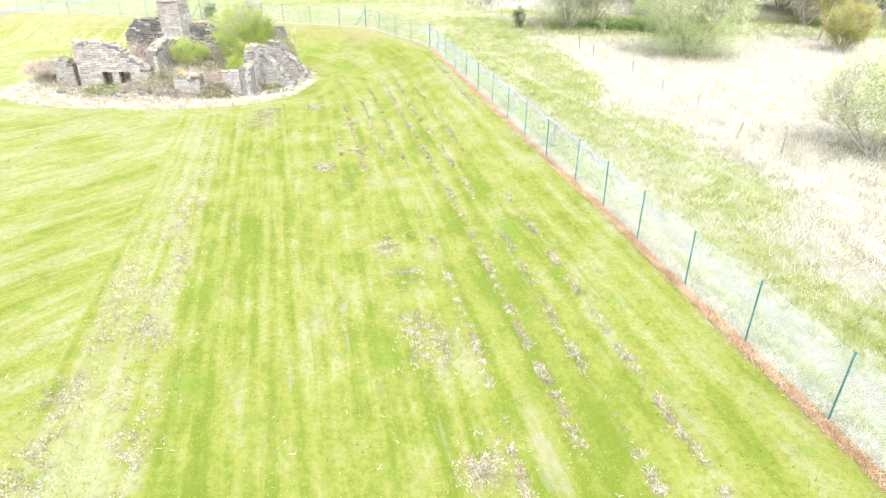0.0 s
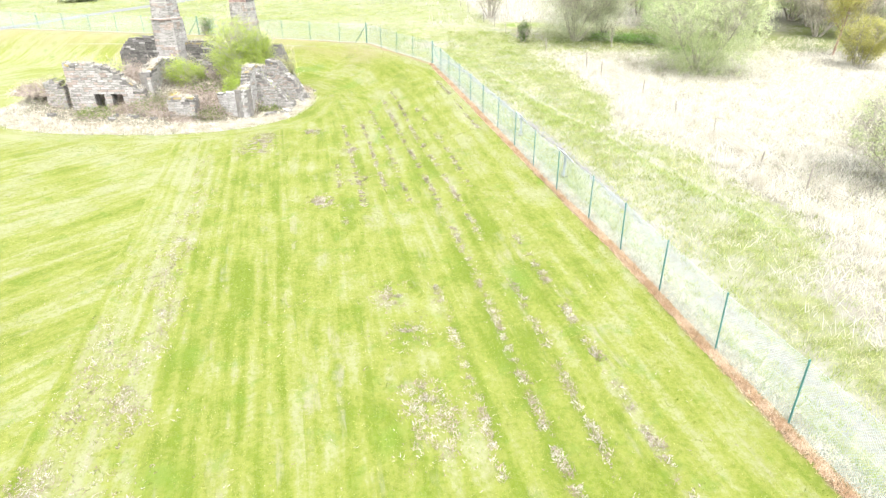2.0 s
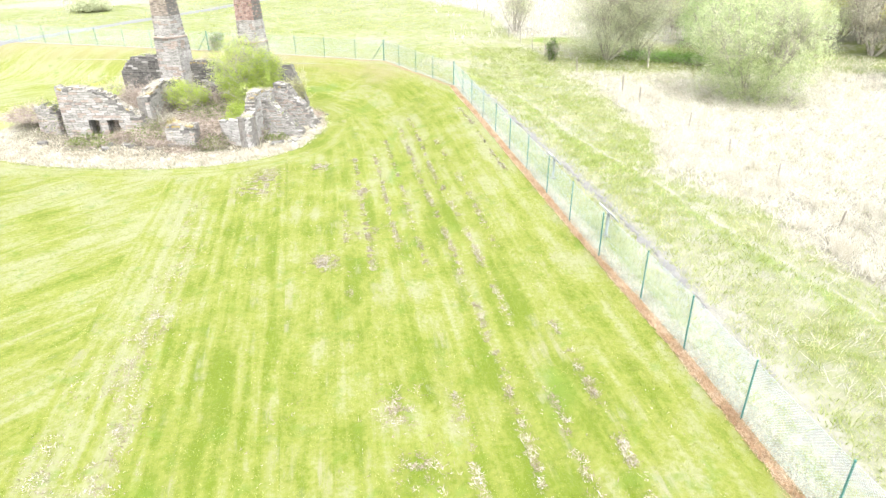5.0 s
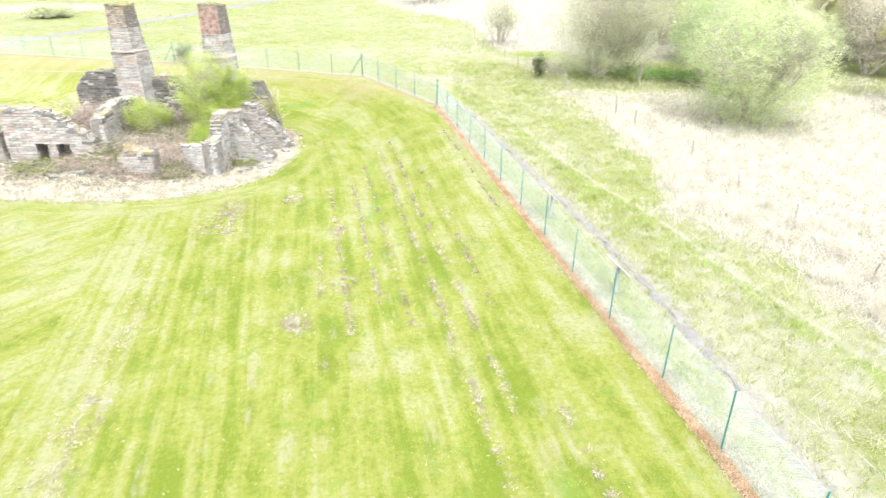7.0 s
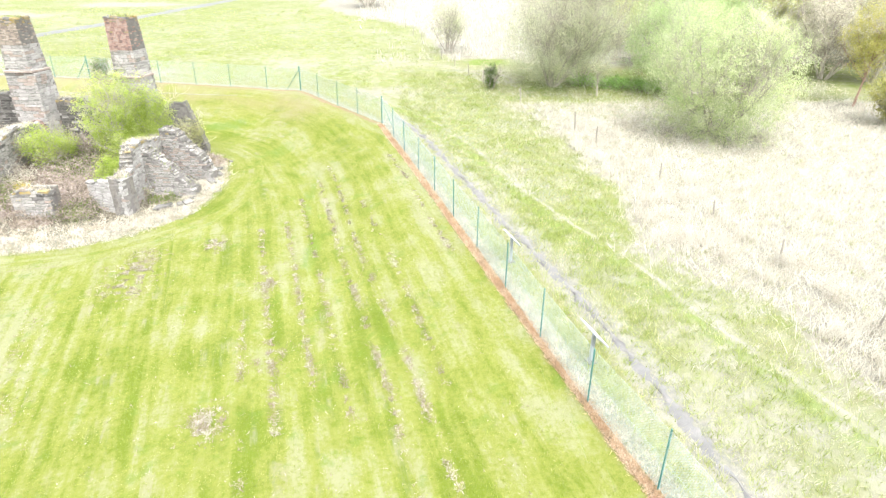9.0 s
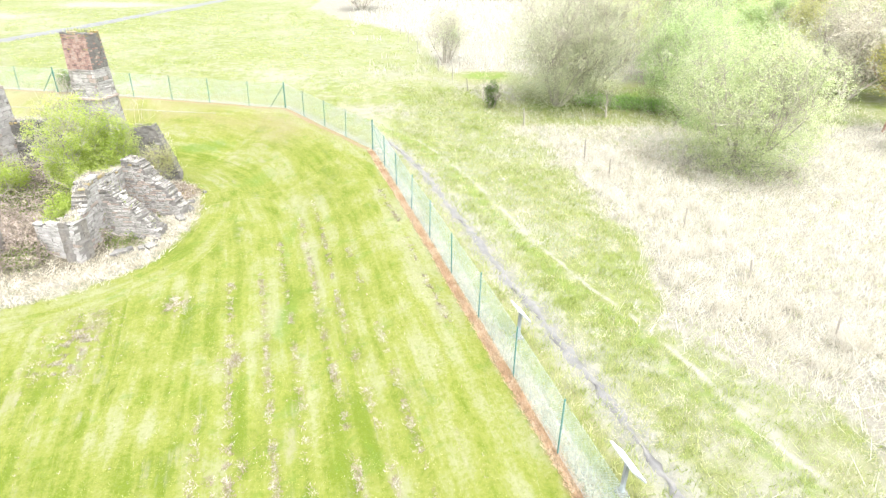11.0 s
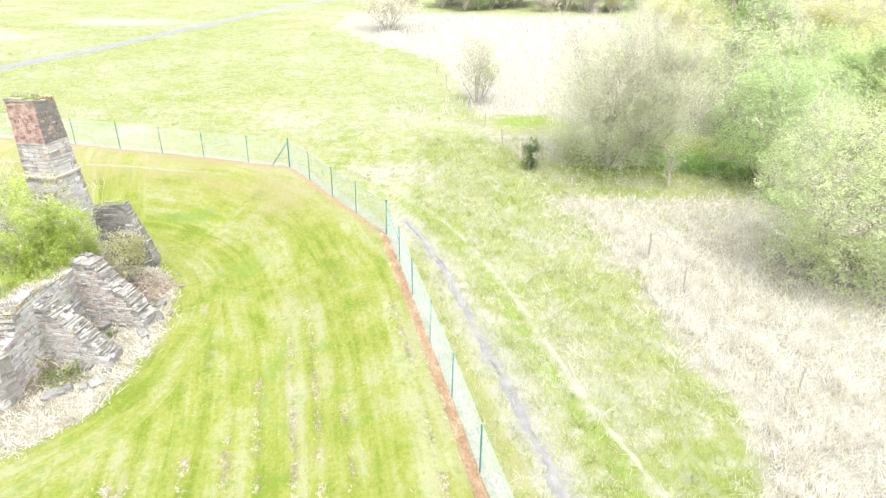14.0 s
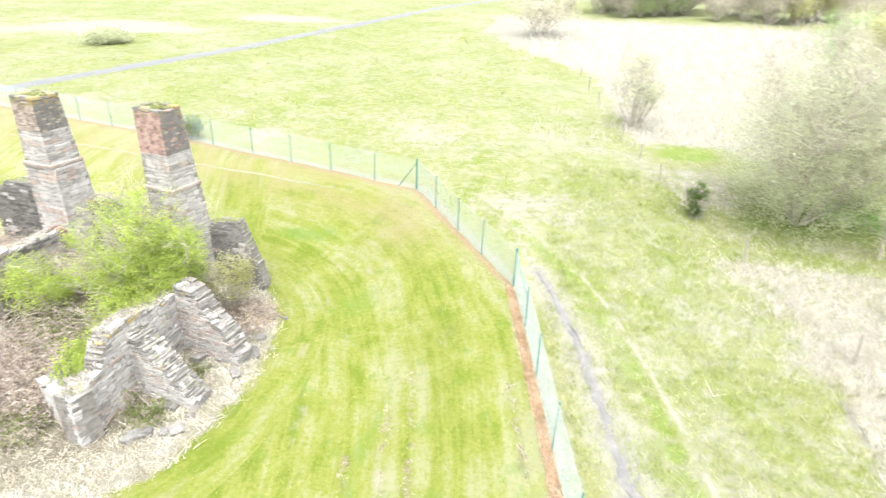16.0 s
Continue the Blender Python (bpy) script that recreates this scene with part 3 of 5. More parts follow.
def build_fence():
    fence = thing("chain_link_fence", Matrix.Identity(4), "green chain-link fence on slim green steel posts round the lawn", "fence")
    # thirteen spans before each straining post on the long side, four to the next corner
    rows = [(9.98, 1.1), (9.41, 4.0)] + [(8.83, 6.85), (8.30, 9.68), (7.72, 12.45), (7.13, 15.45), (6.62, 18.3), (6.02, 20.95), (5.20, 23.9), (4.54, 27.0), (3.91, 30.12), (3.22, 33.28), (2.50, 36.35), (1.79, 39.45), (1.05, 42.42), (0.31, 45.52), (-0.36, 48.35)]
    corners = [(-1.15, 51.1), (-7.80, 59.95), (-25.7, 64.1)]
    rows += [corners[0], (-2.93, 53.47), (-4.49, 55.55), (-6.17, 57.85), corners[1], (-10.53, 60.6), (-13.55, 61.29), (-16.45, 61.96), (-19.5, 62.67), (-22.8, 63.43), corners[2]]
    rows += [(-25.7 - 34.3 * k / 11, 64.1 + 5.9 * k / 11) for k in range(1, 12)] + [(-60.0 - 50.0 * k / 12, 70.0 + 7.5 * k / 12) for k in range(1, 13)]
    rows = [(12.30 - 2.32 * k / 4, -10.15 + 11.25 * k / 4) for k in range(4)] + rows
    spans = [(p, q, p in corners) for p, q in zip(rows, rows[1:])]
    slim, stout = post_mesh(0.024, FENCE_TOP + 0.04), post_mesh(0.045, FENCE_TOP + 0.10)
    rng = random.Random(4)
    for (px, py), (qx, qy), corner in spans:
        z0, z1 = ground_z(px, py), ground_z(qx, qy)
        post = part("post", stout if corner else slim, None, fence, "stout green corner post" if corner else "")
        post.matrix_world = pose(px, py, z0, rng.uniform(-1, 1), rng.uniform(-1, 1), rng.uniform(0, 360))
        d = Vector((qx - px, qy - py, 0))
        size = d.length
        d.normalize()
        if corner and 20 < py < 70:
            verts, faces = [], []
            for sign in (-1,) if py < 55 else (1,):
                foot = Vector((px, py, 0)) + sign * d * 1.25
                rod(verts, faces, (px, py, z0 + 1.6), (foot.x, foot.y, ground_z(foot.x, foot.y) - 0.1), 0.024, 6)
            part("brace", mesh_from("brace", verts, faces, M_GREEN_METAL), None, fence, "slanting green brace")
        # the woven wire of one span: diagonals both ways, and three straining wires
        verts, faces = [], []
        bot, pitch, r = 0.04, 0.075, 0.0028
        h = FENCE_TOP - bot

        def at(s, z):
            g = z0 + (z1 - z0) * s / size
            return (px + d.x * s, py + d.y * s, g + bot + z)
        s = -h
        while s < size:
            for sign in (1, -1):
                sa, sb = s, s + h
                za, zb = (0.0, h) if sign > 0 else (h, 0.0)
                if sa < 0:
                    za, sa = za + (zb - za) * (0 - sa) / (sb - sa), 0.0
                if sb > size:
                    zb, sb = za + (zb - za) * (size - sa) / (sb - sa), size
                if sb - sa > 0.01:
                    rod(verts, faces, at(sa, za), at(sb, zb), r)
            s += pitch
        for z in (0.03, h / 2, h):
            rod(verts, faces, at(0, z), at(size, z), 0.003)
        part("wire_mesh", mesh_from("wire_mesh", verts, faces, M_WIRE), None, fence)


build_fence()


# ---- information lecterns beside the footpath ----
def build_lectern(x, y, turn, half, label):
    z = ground_z(x, y)
    root = thing("information_lectern", pose(x, y, z, 0, 0, turn), label, "sign", "lecterns by the footpath")
    bm = bmesh.new()
    box(bm, -0.16, 0.16, -0.14, 0.14, -0.1, 0.05, 0.01)
    part("foot_slab", bm, M_MORTAR, root, "pale concrete foot slab")
    bm = bmesh.new()
    box(bm, -0.055, 0.055, -0.045, 0.045, 0.0, 1.0, 0.008)
    part("upright", bm, M_SIGN_FRAME, root, "grey steel upright")
    bm = bmesh.new()
    box(bm, -half, half, -0.3, 0.3, -0.02, 0.02, 0.006)
    frame_part = part("panel", bm, M_SIGN_FRAME, root, "slanted grey panel backing")
    frame_part.matrix_local = pose(0, 0, 1.02, 46.5, 0, 0)
    bm = bmesh.new()
    box(bm, 0.015 - half, half - 0.015, -0.285, 0.285, 0.022, 0.028)
    part("panel_face", bm, M_SIGN_FACE, frame_part, "pale printed face")
    return root


build_lectern(4.42, 32.1, 102, 0.40, "grey steel lectern with a pale slanted panel by the path")
build_lectern(5.80, 25.7, 102, 0.52, "grey steel lectern with a slanted pale board beside the fence")


# ---- old field fence: leaning wooden posts ----
def build_field_posts():
    rng = random.Random(8)
    for y, h in ((9.0, 1.0), (16.5, 1.1), (23.1, 1.15), (26.2, 0.7), (31.0, 0.9), (35.0, 0.8), (39.3, 1.05), (46.0, 1.1), (48.9, 1.35), (55.8, 1.2), (61.9, 1.1), (65.0, 1.0), (68.5, 1.05), (72.0, 1.0), (80.0, 1.2), (86.0, 1.1), (91.5, 1.1)):
        x = old_fence_x(y) - (0.5 if 20 < y < 30 else 0)
        r = rng.uniform(0.035, 0.05)
        verts, faces = [], []
        path = [(0, 0, -0.3), (0.01, 0.0, h * 0.5), (0.0, 0.01, h - 0.03), (0.01, 0.0, h)]
        tube(verts, faces, path, [r, r * 0.97, r * 0.93, r * 0.7], 7)
        ob = new("wooden_post", mesh_from("wooden_post", verts, faces, M_WOOD))
        ob.matrix_world = pose(x, y, ground_z(x, y), rng.uniform(-7, 7), rng.uniform(-7, 7), rng.uniform(0, 360))
        tagged(ob, "weathered grey wooden fence post leaning in dead grass", "post", "old field fence posts")


build_field_posts()


def build_field_wires():
    """Rusty grey strands strung along the old field fence."""
    verts, faces = [], []
    ys = [9.0, 16.5, 23.1, 26.2, 31.0, 35.0, 39.3, 46.0, 48.9, 55.8, 61.9, 65.0, 68.5, 72.0]
    for y0, y1 in zip(ys, ys[1:]):
        for h in (0.25, 0.42, 0.6, 0.8):
            pts = []
            for k in range(5):
                y = y0 + (y1 - y0) * k / 4
                x = old_fence_x(y) - (0.5 if 20 < y < 30 else 0)
                pts.append((x, y, ground_z(x, y) + h - 0.06 * math.sin(math.pi * k / 4)))
            tube(verts, faces, pts, [0.007] * 5, 3)
    tagged(new("field_fence_wire", mesh_from("field_fence_wire", verts, faces, M_WOOD)), "sagging grey wire strands along the old field fence", "wire", kind="stuff")


build_field_wires()


# ---- trees, shrubs, brambles ----
def grow(rng, height, spread, stems, low, twigs, girth=1.0):
    """Stems and branches of a many-stemmed tree: tube lists, and points on the twigs."""
    verts, faces, tips = [], [], []

    def branch(p, d, size, r, depth):
        path, radii = [p], [r]
        k = 4 if depth < 2 else 3
        for i in range(k):
            d = (d + Vector((rng.uniform(-1, 1), rng.uniform(-1, 1), rng.uniform(-0.5, 0.8))) * (0.07 if stems == 1 and depth == 0 else 0.22 + 0.08 * depth)).normalized()
            p = p + d * size / k
            path.append(p)
            radii.append(r * (1 - 0.72 * (i + 1) / k))
            if depth >= 1:
                tips.append((p, d))
        tube(verts, faces, path, radii, 6 if depth == 0 else (4 if depth == 1 else 3))
        if depth < 3:
            for _ in range(twigs[depth]):
                k = rng.uniform(0.3, 1.0)
                i = min(len(path) - 2, int(k * (len(path) - 1)))
                q = path[i].lerp(path[i + 1], k * (len(path) - 1) - i)
                side = Vector((rng.uniform(-1, 1), rng.uniform(-1, 1), rng.uniform(-0.25, 0.9)))
                branch(q, (d * 0.75 + side).normalized(), size * rng.uniform(0.42, 0.62), max(0.008, radii[i] * 0.5), depth + 1)

    for s in range(stems):
        t = 2 * math.pi * (s + rng.uniform(-0.3, 0.3)) / stems
        lean = rng.uniform(0.25, 1.0) if stems > 1 else 0.05
        d = Vector((math.cos(t) * lean * spread / height * 1.5, math.sin(t) * lean * spread / height * 1.5, 1)).normalized()
        base = Vector((math.cos(t) * 0.18, math.sin(t) * 0.18, -0.2)) if stems > 1 else Vector((0, 0, -0.2))
        branch(base, d, height * rng.uniform(0.62, 0.8), girth * 0.022 * height * (1.0 if stems > 1 else 1.3) * (0.6 if stems > 4 else 1), 0)
    return verts, faces, tips


def leaves_at(rng, points, count, size, clump, squash=1.0, centre=None):
    """Leaf quads gathered in clumps round points, turned to the light: an array of corners."""
    pts = np.array(points)
    pick = rng.integers(0, len(pts), count)
    c = pts[pick] + rng.normal(0, clump, (count, 3)) * (1, 1, squash)
    face = rng.normal(0, 0.55, (count, 3)) + (0, 0, 0.75)
    if centre is not None:
        out = c - np.array(centre)
        face += 0.9 * out / (np.linalg.norm(out, axis=1)[:, None] + 1e-6)
    face /= np.linalg.norm(face, axis=1)[:, None]
    a = np.cross(face, rng.normal(0, 1, (count, 3)))
    a /= np.linalg.norm(a, axis=1)[:, None] + 1e-9
    b = np.cross(face, a)
    s = size * rng.uniform(0.6, 1.35, (count, 1))
    a, b = a * s, b * s * 0.5
    return np.stack([c - a, c + b, c + a, c - b], 1)


def crown_points(rng, count, radius, low, top, seed, gaps=0.1, shell=0.55, lean=0.0):
    """Points in an uneven rounded crown, thick towards its outside, with gaps."""
    out = []
    cz, rz = (low + top) / 2, (top - low) / 2
    while len(out) < count:
        v = rng.normal(0, 1, 3)
        v /= np.linalg.norm(v)
        k = shell + (1 - shell) * rng.random() ** 0.6 if rng.random() < 0.8 else rng.random()
        lump = 1 + 0.22 * noise.noise(Vector(v * 1.9) + Vector((seed, 0, 0))) + 0.13 * noise.noise(Vector(v * 5.0) + Vector((0, seed, 0)))
        if v[2] < -0.5 and rng.random() < 0.3:
            continue
        wide = 1.0 - 0.22 * max(0.0, -v[2]) ** 2
        p = (v[0] * radius * k * lump * wide, v[1] * radius * k * lump * wide, cz + v[2] * rz * k * lump)
        if noise.noise(Vector((p[0] * 0.75, p[1] * 0.75, p[2] * 0.75 + seed * 3))) < -0.42 + gaps * 2:
            if rng.random() < 0.8:
                continue
        out.append(p)
    return out


def build_tree(name, x, y, label, category, radius, top, low, leaf_mat, leaf_size, leaf_count, stems=5, seed=1, clumps=900, clump=0.17, twigs=(6, 5, 2), gaps=0.1, shell=0.55, bark=None, group="", girth=1.0, skirt=0.0):
    z = ground_z(x, y)
    root = thing(name, pose(x, y, z), label, category, group)
    rng, nrng = random.Random(seed), np.random.default_rng(seed)
    verts, faces, tips = grow(rng, top, radius, stems, low, twigs, girth)
    part("trunk", mesh_from("trunk", verts, faces, bark or M_BARK), None, root)
    pts = crown_points(nrng, clumps, radius, low, top, seed * 1.7, gaps, shell)
    inside = [tuple(p) for p, _ in tips if low * 0.8 < p.z < top and math.hypot(p.x, p.y) < radius * 1.05]
    pts = pts + inside[: clumps // 3]
    # low boughs that hang near the ground
    for _ in range(int(skirt * clumps)):
        t, k = nrng.uniform(0, 2 * math.pi), radius * nrng.uniform(0.25, 0.88)
        pts.append((math.cos(t) * k, math.sin(t) * k, nrng.uniform(0.25, 0.34 * top)))
    part("crown", array_mesh("crown", leaves_at(nrng, pts, leaf_count, leaf_size, clump, 1.0, (0, 0, low + 0.35 * (top - low))), 4, leaf_mat), None, root)
    return root


def build_brambles(name, x, y, label, category, radius, height, count, seed, mat=None, leaf_mat=None, leaves=0, leaf_size=0.05, squash=1.0, group=""):
    """A tangle of thin arching stems, with or without leaves."""
    z = ground_z(x, y)
    root = thing(name, pose(x, y, z), label, category, group)
    rng = random.Random(seed)
    verts, faces, pts = [], [], []
    for _ in range(count):
        t, r = rng.uniform(0, 2 * math.pi), radius * math.sqrt(rng.random()) * 0.85
        p = Vector((math.cos(t) * r, math.sin(t) * r * squash, -0.05))
        d = Vector((rng.uniform(-1, 1), rng.uniform(-1, 1), rng.uniform(0.9, 2.4))).normalized()
        size = height * rng.uniform(0.5, 1.15) * (1 - 0.45 * (r / radius) ** 2)
        path, radii = [p], [0.021]
        for i in range(4):
            d = (d + Vector((rng.uniform(-0.5, 0.5), rng.uniform(-0.5, 0.5), -0.22 - 0.12 * i))).normalized()
            p = p + d * size / 3.4
            path.append(p)
            radii.append(0.021 - 0.0042 * (i + 1))
            if i > 0:
                pts.append(tuple(p))
        tube(verts, faces, path, radii, 3)
    part("tangle", mesh_from("tangle", verts, faces, mat or M_TWIG), None, root)
    if leaves:
        part("foliage", array_mesh("foliage", leaves_at(np.random.default_rng(seed), pts, leaves, leaf_size, 0.12), 4, leaf_mat), None, root)
    return root


build_tree("willow_tree", 19.7, 47.5, "large rounded willow in pale green spring leaf", "tree", 4.7, 7.9, 0.5, L_WILLOW, 0.047, 82000, 8, 3, 3000, 0.125, (9, 7, 3), gaps=0.05, girth=0.7, skirt=0.24)
build_tree("grey_willow_tree", 12.5, 60.8, "many-stemmed grey willow thinly covered with catkins", "tree", 4.9, 8.8, 0.3, L_GREY, 0.04, 105000, 11, 5, 3600, 0.24, (11, 9, 3), gaps=0.0, shell=0.3, girth=0.6, skirt=0.15)
build_tree("grey_willow_tree", 15.2, 62.6, "greyish willow with bare twigs and thin catkins", "tree", 3.8, 8.0, 0.6, L_GREY, 0.044, 46000, 8, 15, 2000, 0.24, (10, 8, 3), gaps=0.0, shell=0.3, girth=0.6)
build_tree("green_willow_tree", 21.6, 58.6, "dense fresh green willow at the wood's edge", "tree", 4.2, 7.4, 0.3, L_GREEN, 0.055, 50000, 7, 7, 2400, 0.15, gaps=0.04, girth=0.8, skirt=0.2)
build_tree("sapling", 15.3, 57.6, "small pale sapling with bare whitish twigs", "tree", 1.0, 3.0, 0.8, L_GREY, 0.05, 500, 1, 9, 120, 0.12, (8, 4, 1), gaps=0.1)
build_tree("willow_bush", 20.0, 23.6, "spreading willow bush with many bare stems and pale leaf", "bush", 3.1, 4.9, 0.7, L_WILLOW, 0.045, 26000, 11, 11, 1500, 0.12, (9, 8, 3), gaps=0.1, shell=0.4, girth=0.6)
build_tree("yellow_bush", 33.2, 49.4, "rounded yellow-green bush standing in dead grass", "bush", 1.9, 3.9, 0.4, L_BIRCH, 0.055, 20000, 7, 13, 500, 0.15, gaps=0.03)
build_tree("birch_tree", 33.9, 54.4, "slender birch with reddish trunk and yellow-green leaf", "tree", 2.0, 7.6, 2.0, L_BIRCH, 0.055, 15000, 1, 17, 420, 0.17, (9, 5, 2), bark=M_RED_BARK, gaps=0.12, shell=0.3, girth=0.45)
build_tree("hedge_willow", 5.0, 75.4, "thin upright willow bush with bare stems by the field edge", "bush", 2.3, 4.7, 0.8, L_GREY, 0.07, 2600, 9, 19, 420, 0.2, (7, 5, 2), gaps=0.16, shell=0.3)
build_tree("hedge_willow", 5.6, 88.0, "thin pale willow bush standing in straw-coloured grass", "bush", 1.9, 3.6, 0.6, L_GREY, 0.07, 1800, 8, 21, 300, 0.2, (7, 5, 2), gaps=0.16, shell=0.3)
build_tree("bare_tree", -5.2, 114.5, "bare brown spreading tree at the far field edge", "tree", 5.0, 6.4, 0.8, L_BROWN, 0.10, 7000, 6, 23, 700, 0.25, (8, 7, 3), gaps=0.12, shell=0.3)
build_tree("gorse_bush", 7.35, 60.1, "small dark green gorse bush beside the old fence", "bush", 0.55, 1.95, 0.05, L_DARK, 0.06, 3200, 6, 25, 260, 0.08, gaps=0.0, shell=0.2)
build_tree("gorse_bush", -24.9, 64.25, "small dark gorse bush behind the fence", "bush", 0.8, 1.7, 0.05, L_DARK, 0.06, 2000, 6, 27, 200, 0.1, gaps=0.0, shell=0.2)
build_tree("low_bush", -54.0, 92.0, "low olive bush in pale far grass", "bush", 3.0, 1.6, 0.0, L_GREY, 0.16, 4000, 7, 29, 300, 0.25, gaps=0.0, shell=0.3)

for bx, by, br, seed in ((17.6, 61.0, 1.6, 111), (19.6, 60.2, 1.5, 112), (15.4, 61.8, 1.3, 113), (21.4, 55.6, 1.2, 114)):
    build_brambles("nettle_patch", bx, by, "patch of fresh green nettles under the willows", "nettles", br, 0.9, 300, seed, leaf_mat=L_NETTLE, leaves=4500, leaf_size=0.06)
for bx, by, br, seed in ((17.0, 47.0, 1.8, 121), (19.8, 44.6, 2.0, 122), (22.6, 46.6, 1.8, 123), (15.6, 50.4, 1.5, 124)):
    build_brambles("dry_reeds", bx, by, "brown dead reeds standing round the willow's foot", "reeds", br, 0.7, 160, seed, mat=M_RING)

# the wood beyond: a few kinds of tree, planted again and again with their own turn and size
WOOD_KINDS = [
    build_tree("wood_tree", 27.0, 64.0, "fresh green tree in the wood's edge", "tree", 4.0, 8.2, 0.6, L_GREEN, 0.085, 21600, 4, 31, 700, 0.24, (6, 5, 2), gaps=0.06, group="trees of the wood"),
    build_tree("wood_tree", 31.5, 66.0, "yellow-green tree in the wood's edge", "tree", 3.3, 8.8, 0.9, L_YELLOW, 0.08, 18720, 3, 33, 600, 0.24, (7, 5, 2), gaps=0.12, shell=0.35, group="trees of the wood"),
    build_tree("wood_tree", 37.0, 63.0, "half-bare brown tree in the wood", "tree", 3.6, 8.6, 0.7, L_BROWN, 0.07, 18720, 5, 35, 600, 0.26, (7, 6, 3), gaps=0.14, shell=0.3, group="trees of the wood"),
    build_tree("wood_tree", 24.0, 68.0, "pale grey-green willow in the wood", "tree", 4.2, 8.0, 0.6, L_WILLOW, 0.08, 21600, 6, 37, 700, 0.24, (6, 5, 2), gaps=0.08, group="trees of the wood"),
]


def plant_wood():
    rng = random.Random(21)
    made = [(27, 64), (31.5, 66), (37, 63), (24, 68)]
    tries = 0
    while len(made) < 110 and tries < 12000:
        tries += 1
        x, y = rng.uniform(17, 92), rng.uniform(58, 150)
        edge = 20 + 0.10 * (y - 60) if y < 100 else 24 + 0.6 * (y - 100)
        if y < 64 and x < 34:
            continue
        if x < edge or (y < 62 + 0.0 * x and x < 40):
            continue
        if y > 118 and x < 40:
            continue
        if min(math.hypot(x - a, y - b) for a, b in made) < (3.4 if y < 90 else 4.6):
            continue
        made.append((x, y))
        k = rng.choice((0, 1, 1, 2, 2, 3, 0)) if y < 100 else rng.choice((1, 2, 2, 2, 3))
        s = rng.uniform(0.8, 1.25)
        ob = copy_thing(WOOD_KINDS[k], pose(x, y, ground_z(x, y), 0, 0, rng.uniform(0, 360)))
        ob.scale = (s, s, s * rng.uniform(0.9, 1.15))
    # the far belt of brown scrub along the top of the straw field
    for k in range(64):
        x, y = 2 + 1.5 * k + rng.uniform(-1, 1), 142 + rng.uniform(-3, 16) + 0.05 * k
        kind = WOOD_KINDS[rng.choice((2, 2, 2, 1, 0))]
        s = rng.uniform(0.5, 0.95)
        ob = copy_thing(kind, pose(x, y, ground_z(x, y), 0, 0, rng.uniform(0, 360)))
        ob.scale = (s * 1.2, s * 1.2, s)


plant_wood()


# ---- the ruin ----
STONES = []


def stone_meshes():
    rng = random.Random(12)
    for k in range(8):
        for mat in (M_STONE, M_PINK, M_LICHEN, M_CAP, M_DARK_STONE, M_PALE_LIT):
            bm = bmesh.new()
            box(bm, -0.5, 0.5, -0.5, 0.5, -0.5, 0.5)
            bmesh.ops.bevel(bm, geom=list(bm.edges), offset=0.07, segments=1, affect="EDGES")
            for v in bm.verts:
                v.co += Vector((rng.uniform(-0.035, 0.035), rng.uniform(-0.05, 0.05), rng.uniform(-0.045, 0.045)))
            me = bpy.data.meshes.new("stone")
            bm.to_mesh(me)
            bm.free()
            me.materials.append(mat)
            STONES.append(me)


stone_meshes()


def lay(parent, kind, rng, cx, cy, cz, sx, sy, sz, turn=0.0):
    """One stone; kind 0 grey, 1 pink, 2 with lichen, 3 darkened for tops, 4 dark, 5 pale with lit brightness in its
    colour.
    """
    ob = new("stone", STONES[6 * rng.randrange(8) + kind])
    ob.parent = parent
    ob.matrix_local = pose(cx, cy, cz, rng.uniform(-1, 1), rng.uniform(-1.5, 1.5), turn + rng.uniform(-1.2, 1.2)) @ Matrix.Diagonal((sx, sy, sz, 1))
    return ob


def core_mesh(size, thick, top, holes, course, inset, cell):
    """The rubble heart of a wall: cells below the broken top, outside the openings, with only the outer faces."""
    ni, nk = max(1, round(size / cell)), int(5.0 / course)
    cell = size / ni
    full = set()
    for i in range(ni):
        s = (i + 0.5) * cell
        for k in range(nk):
            z = (k + 0.5) * course
            if z < top(s) - 0.02 and not any(a < s < b and lo < z < hi for a, b, lo, hi in holes):
                full.add((i, k))
    verts, index, faces = [], {}, []
    jit = random.Random(3)

    def vert(i, j, k):
        key = (i, j, k)
        if key not in index:
            index[key] = len(verts)
            x = i * cell + (inset if i == 0 else -inset if i == ni else 0)
            verts.append((x + jit.uniform(-0.03, 0.03), (inset if j == 0 else thick - inset) + jit.uniform(-0.02, 0.02), k * course - 0.15 * (k == 0) + jit.uniform(-0.05, 0.04)))
        return index[key]

    for i, k in full:
        faces.append([vert(a, 0, b) for a, b in ((i, k), (i + 1, k), (i + 1, k + 1), (i, k + 1))])
        faces.append([vert(a, 1, b) for a, b in ((i, k + 1), (i + 1, k + 1), (i + 1, k), (i, k))])
        for di, quad in ((-1, ((i, 1, k), (i, 0, k), (i, 0, k + 1), (i, 1, k + 1))), (1, ((i + 1, 0, k), (i + 1, 1, k), (i + 1, 1, k + 1), (i + 1, 0, k + 1)))):
            if (i + di, k) not in full:
                faces.append([vert(*q) for q in quad])
        if (i, k + 1) not in full:
            faces.append([vert(*q) for q in ((i, 0, k + 1), (i + 1, 0, k + 1), (i + 1, 1, k + 1), (i, 1, k + 1))])
        if k > 0 and (i, k - 1) not in full:
            faces.append([vert(*q) for q in ((i, 1, k), (i + 1, 1, k), (i + 1, 0, k), (i, 0, k))])
    return mesh_from("core", verts, faces, M_MORTAR)


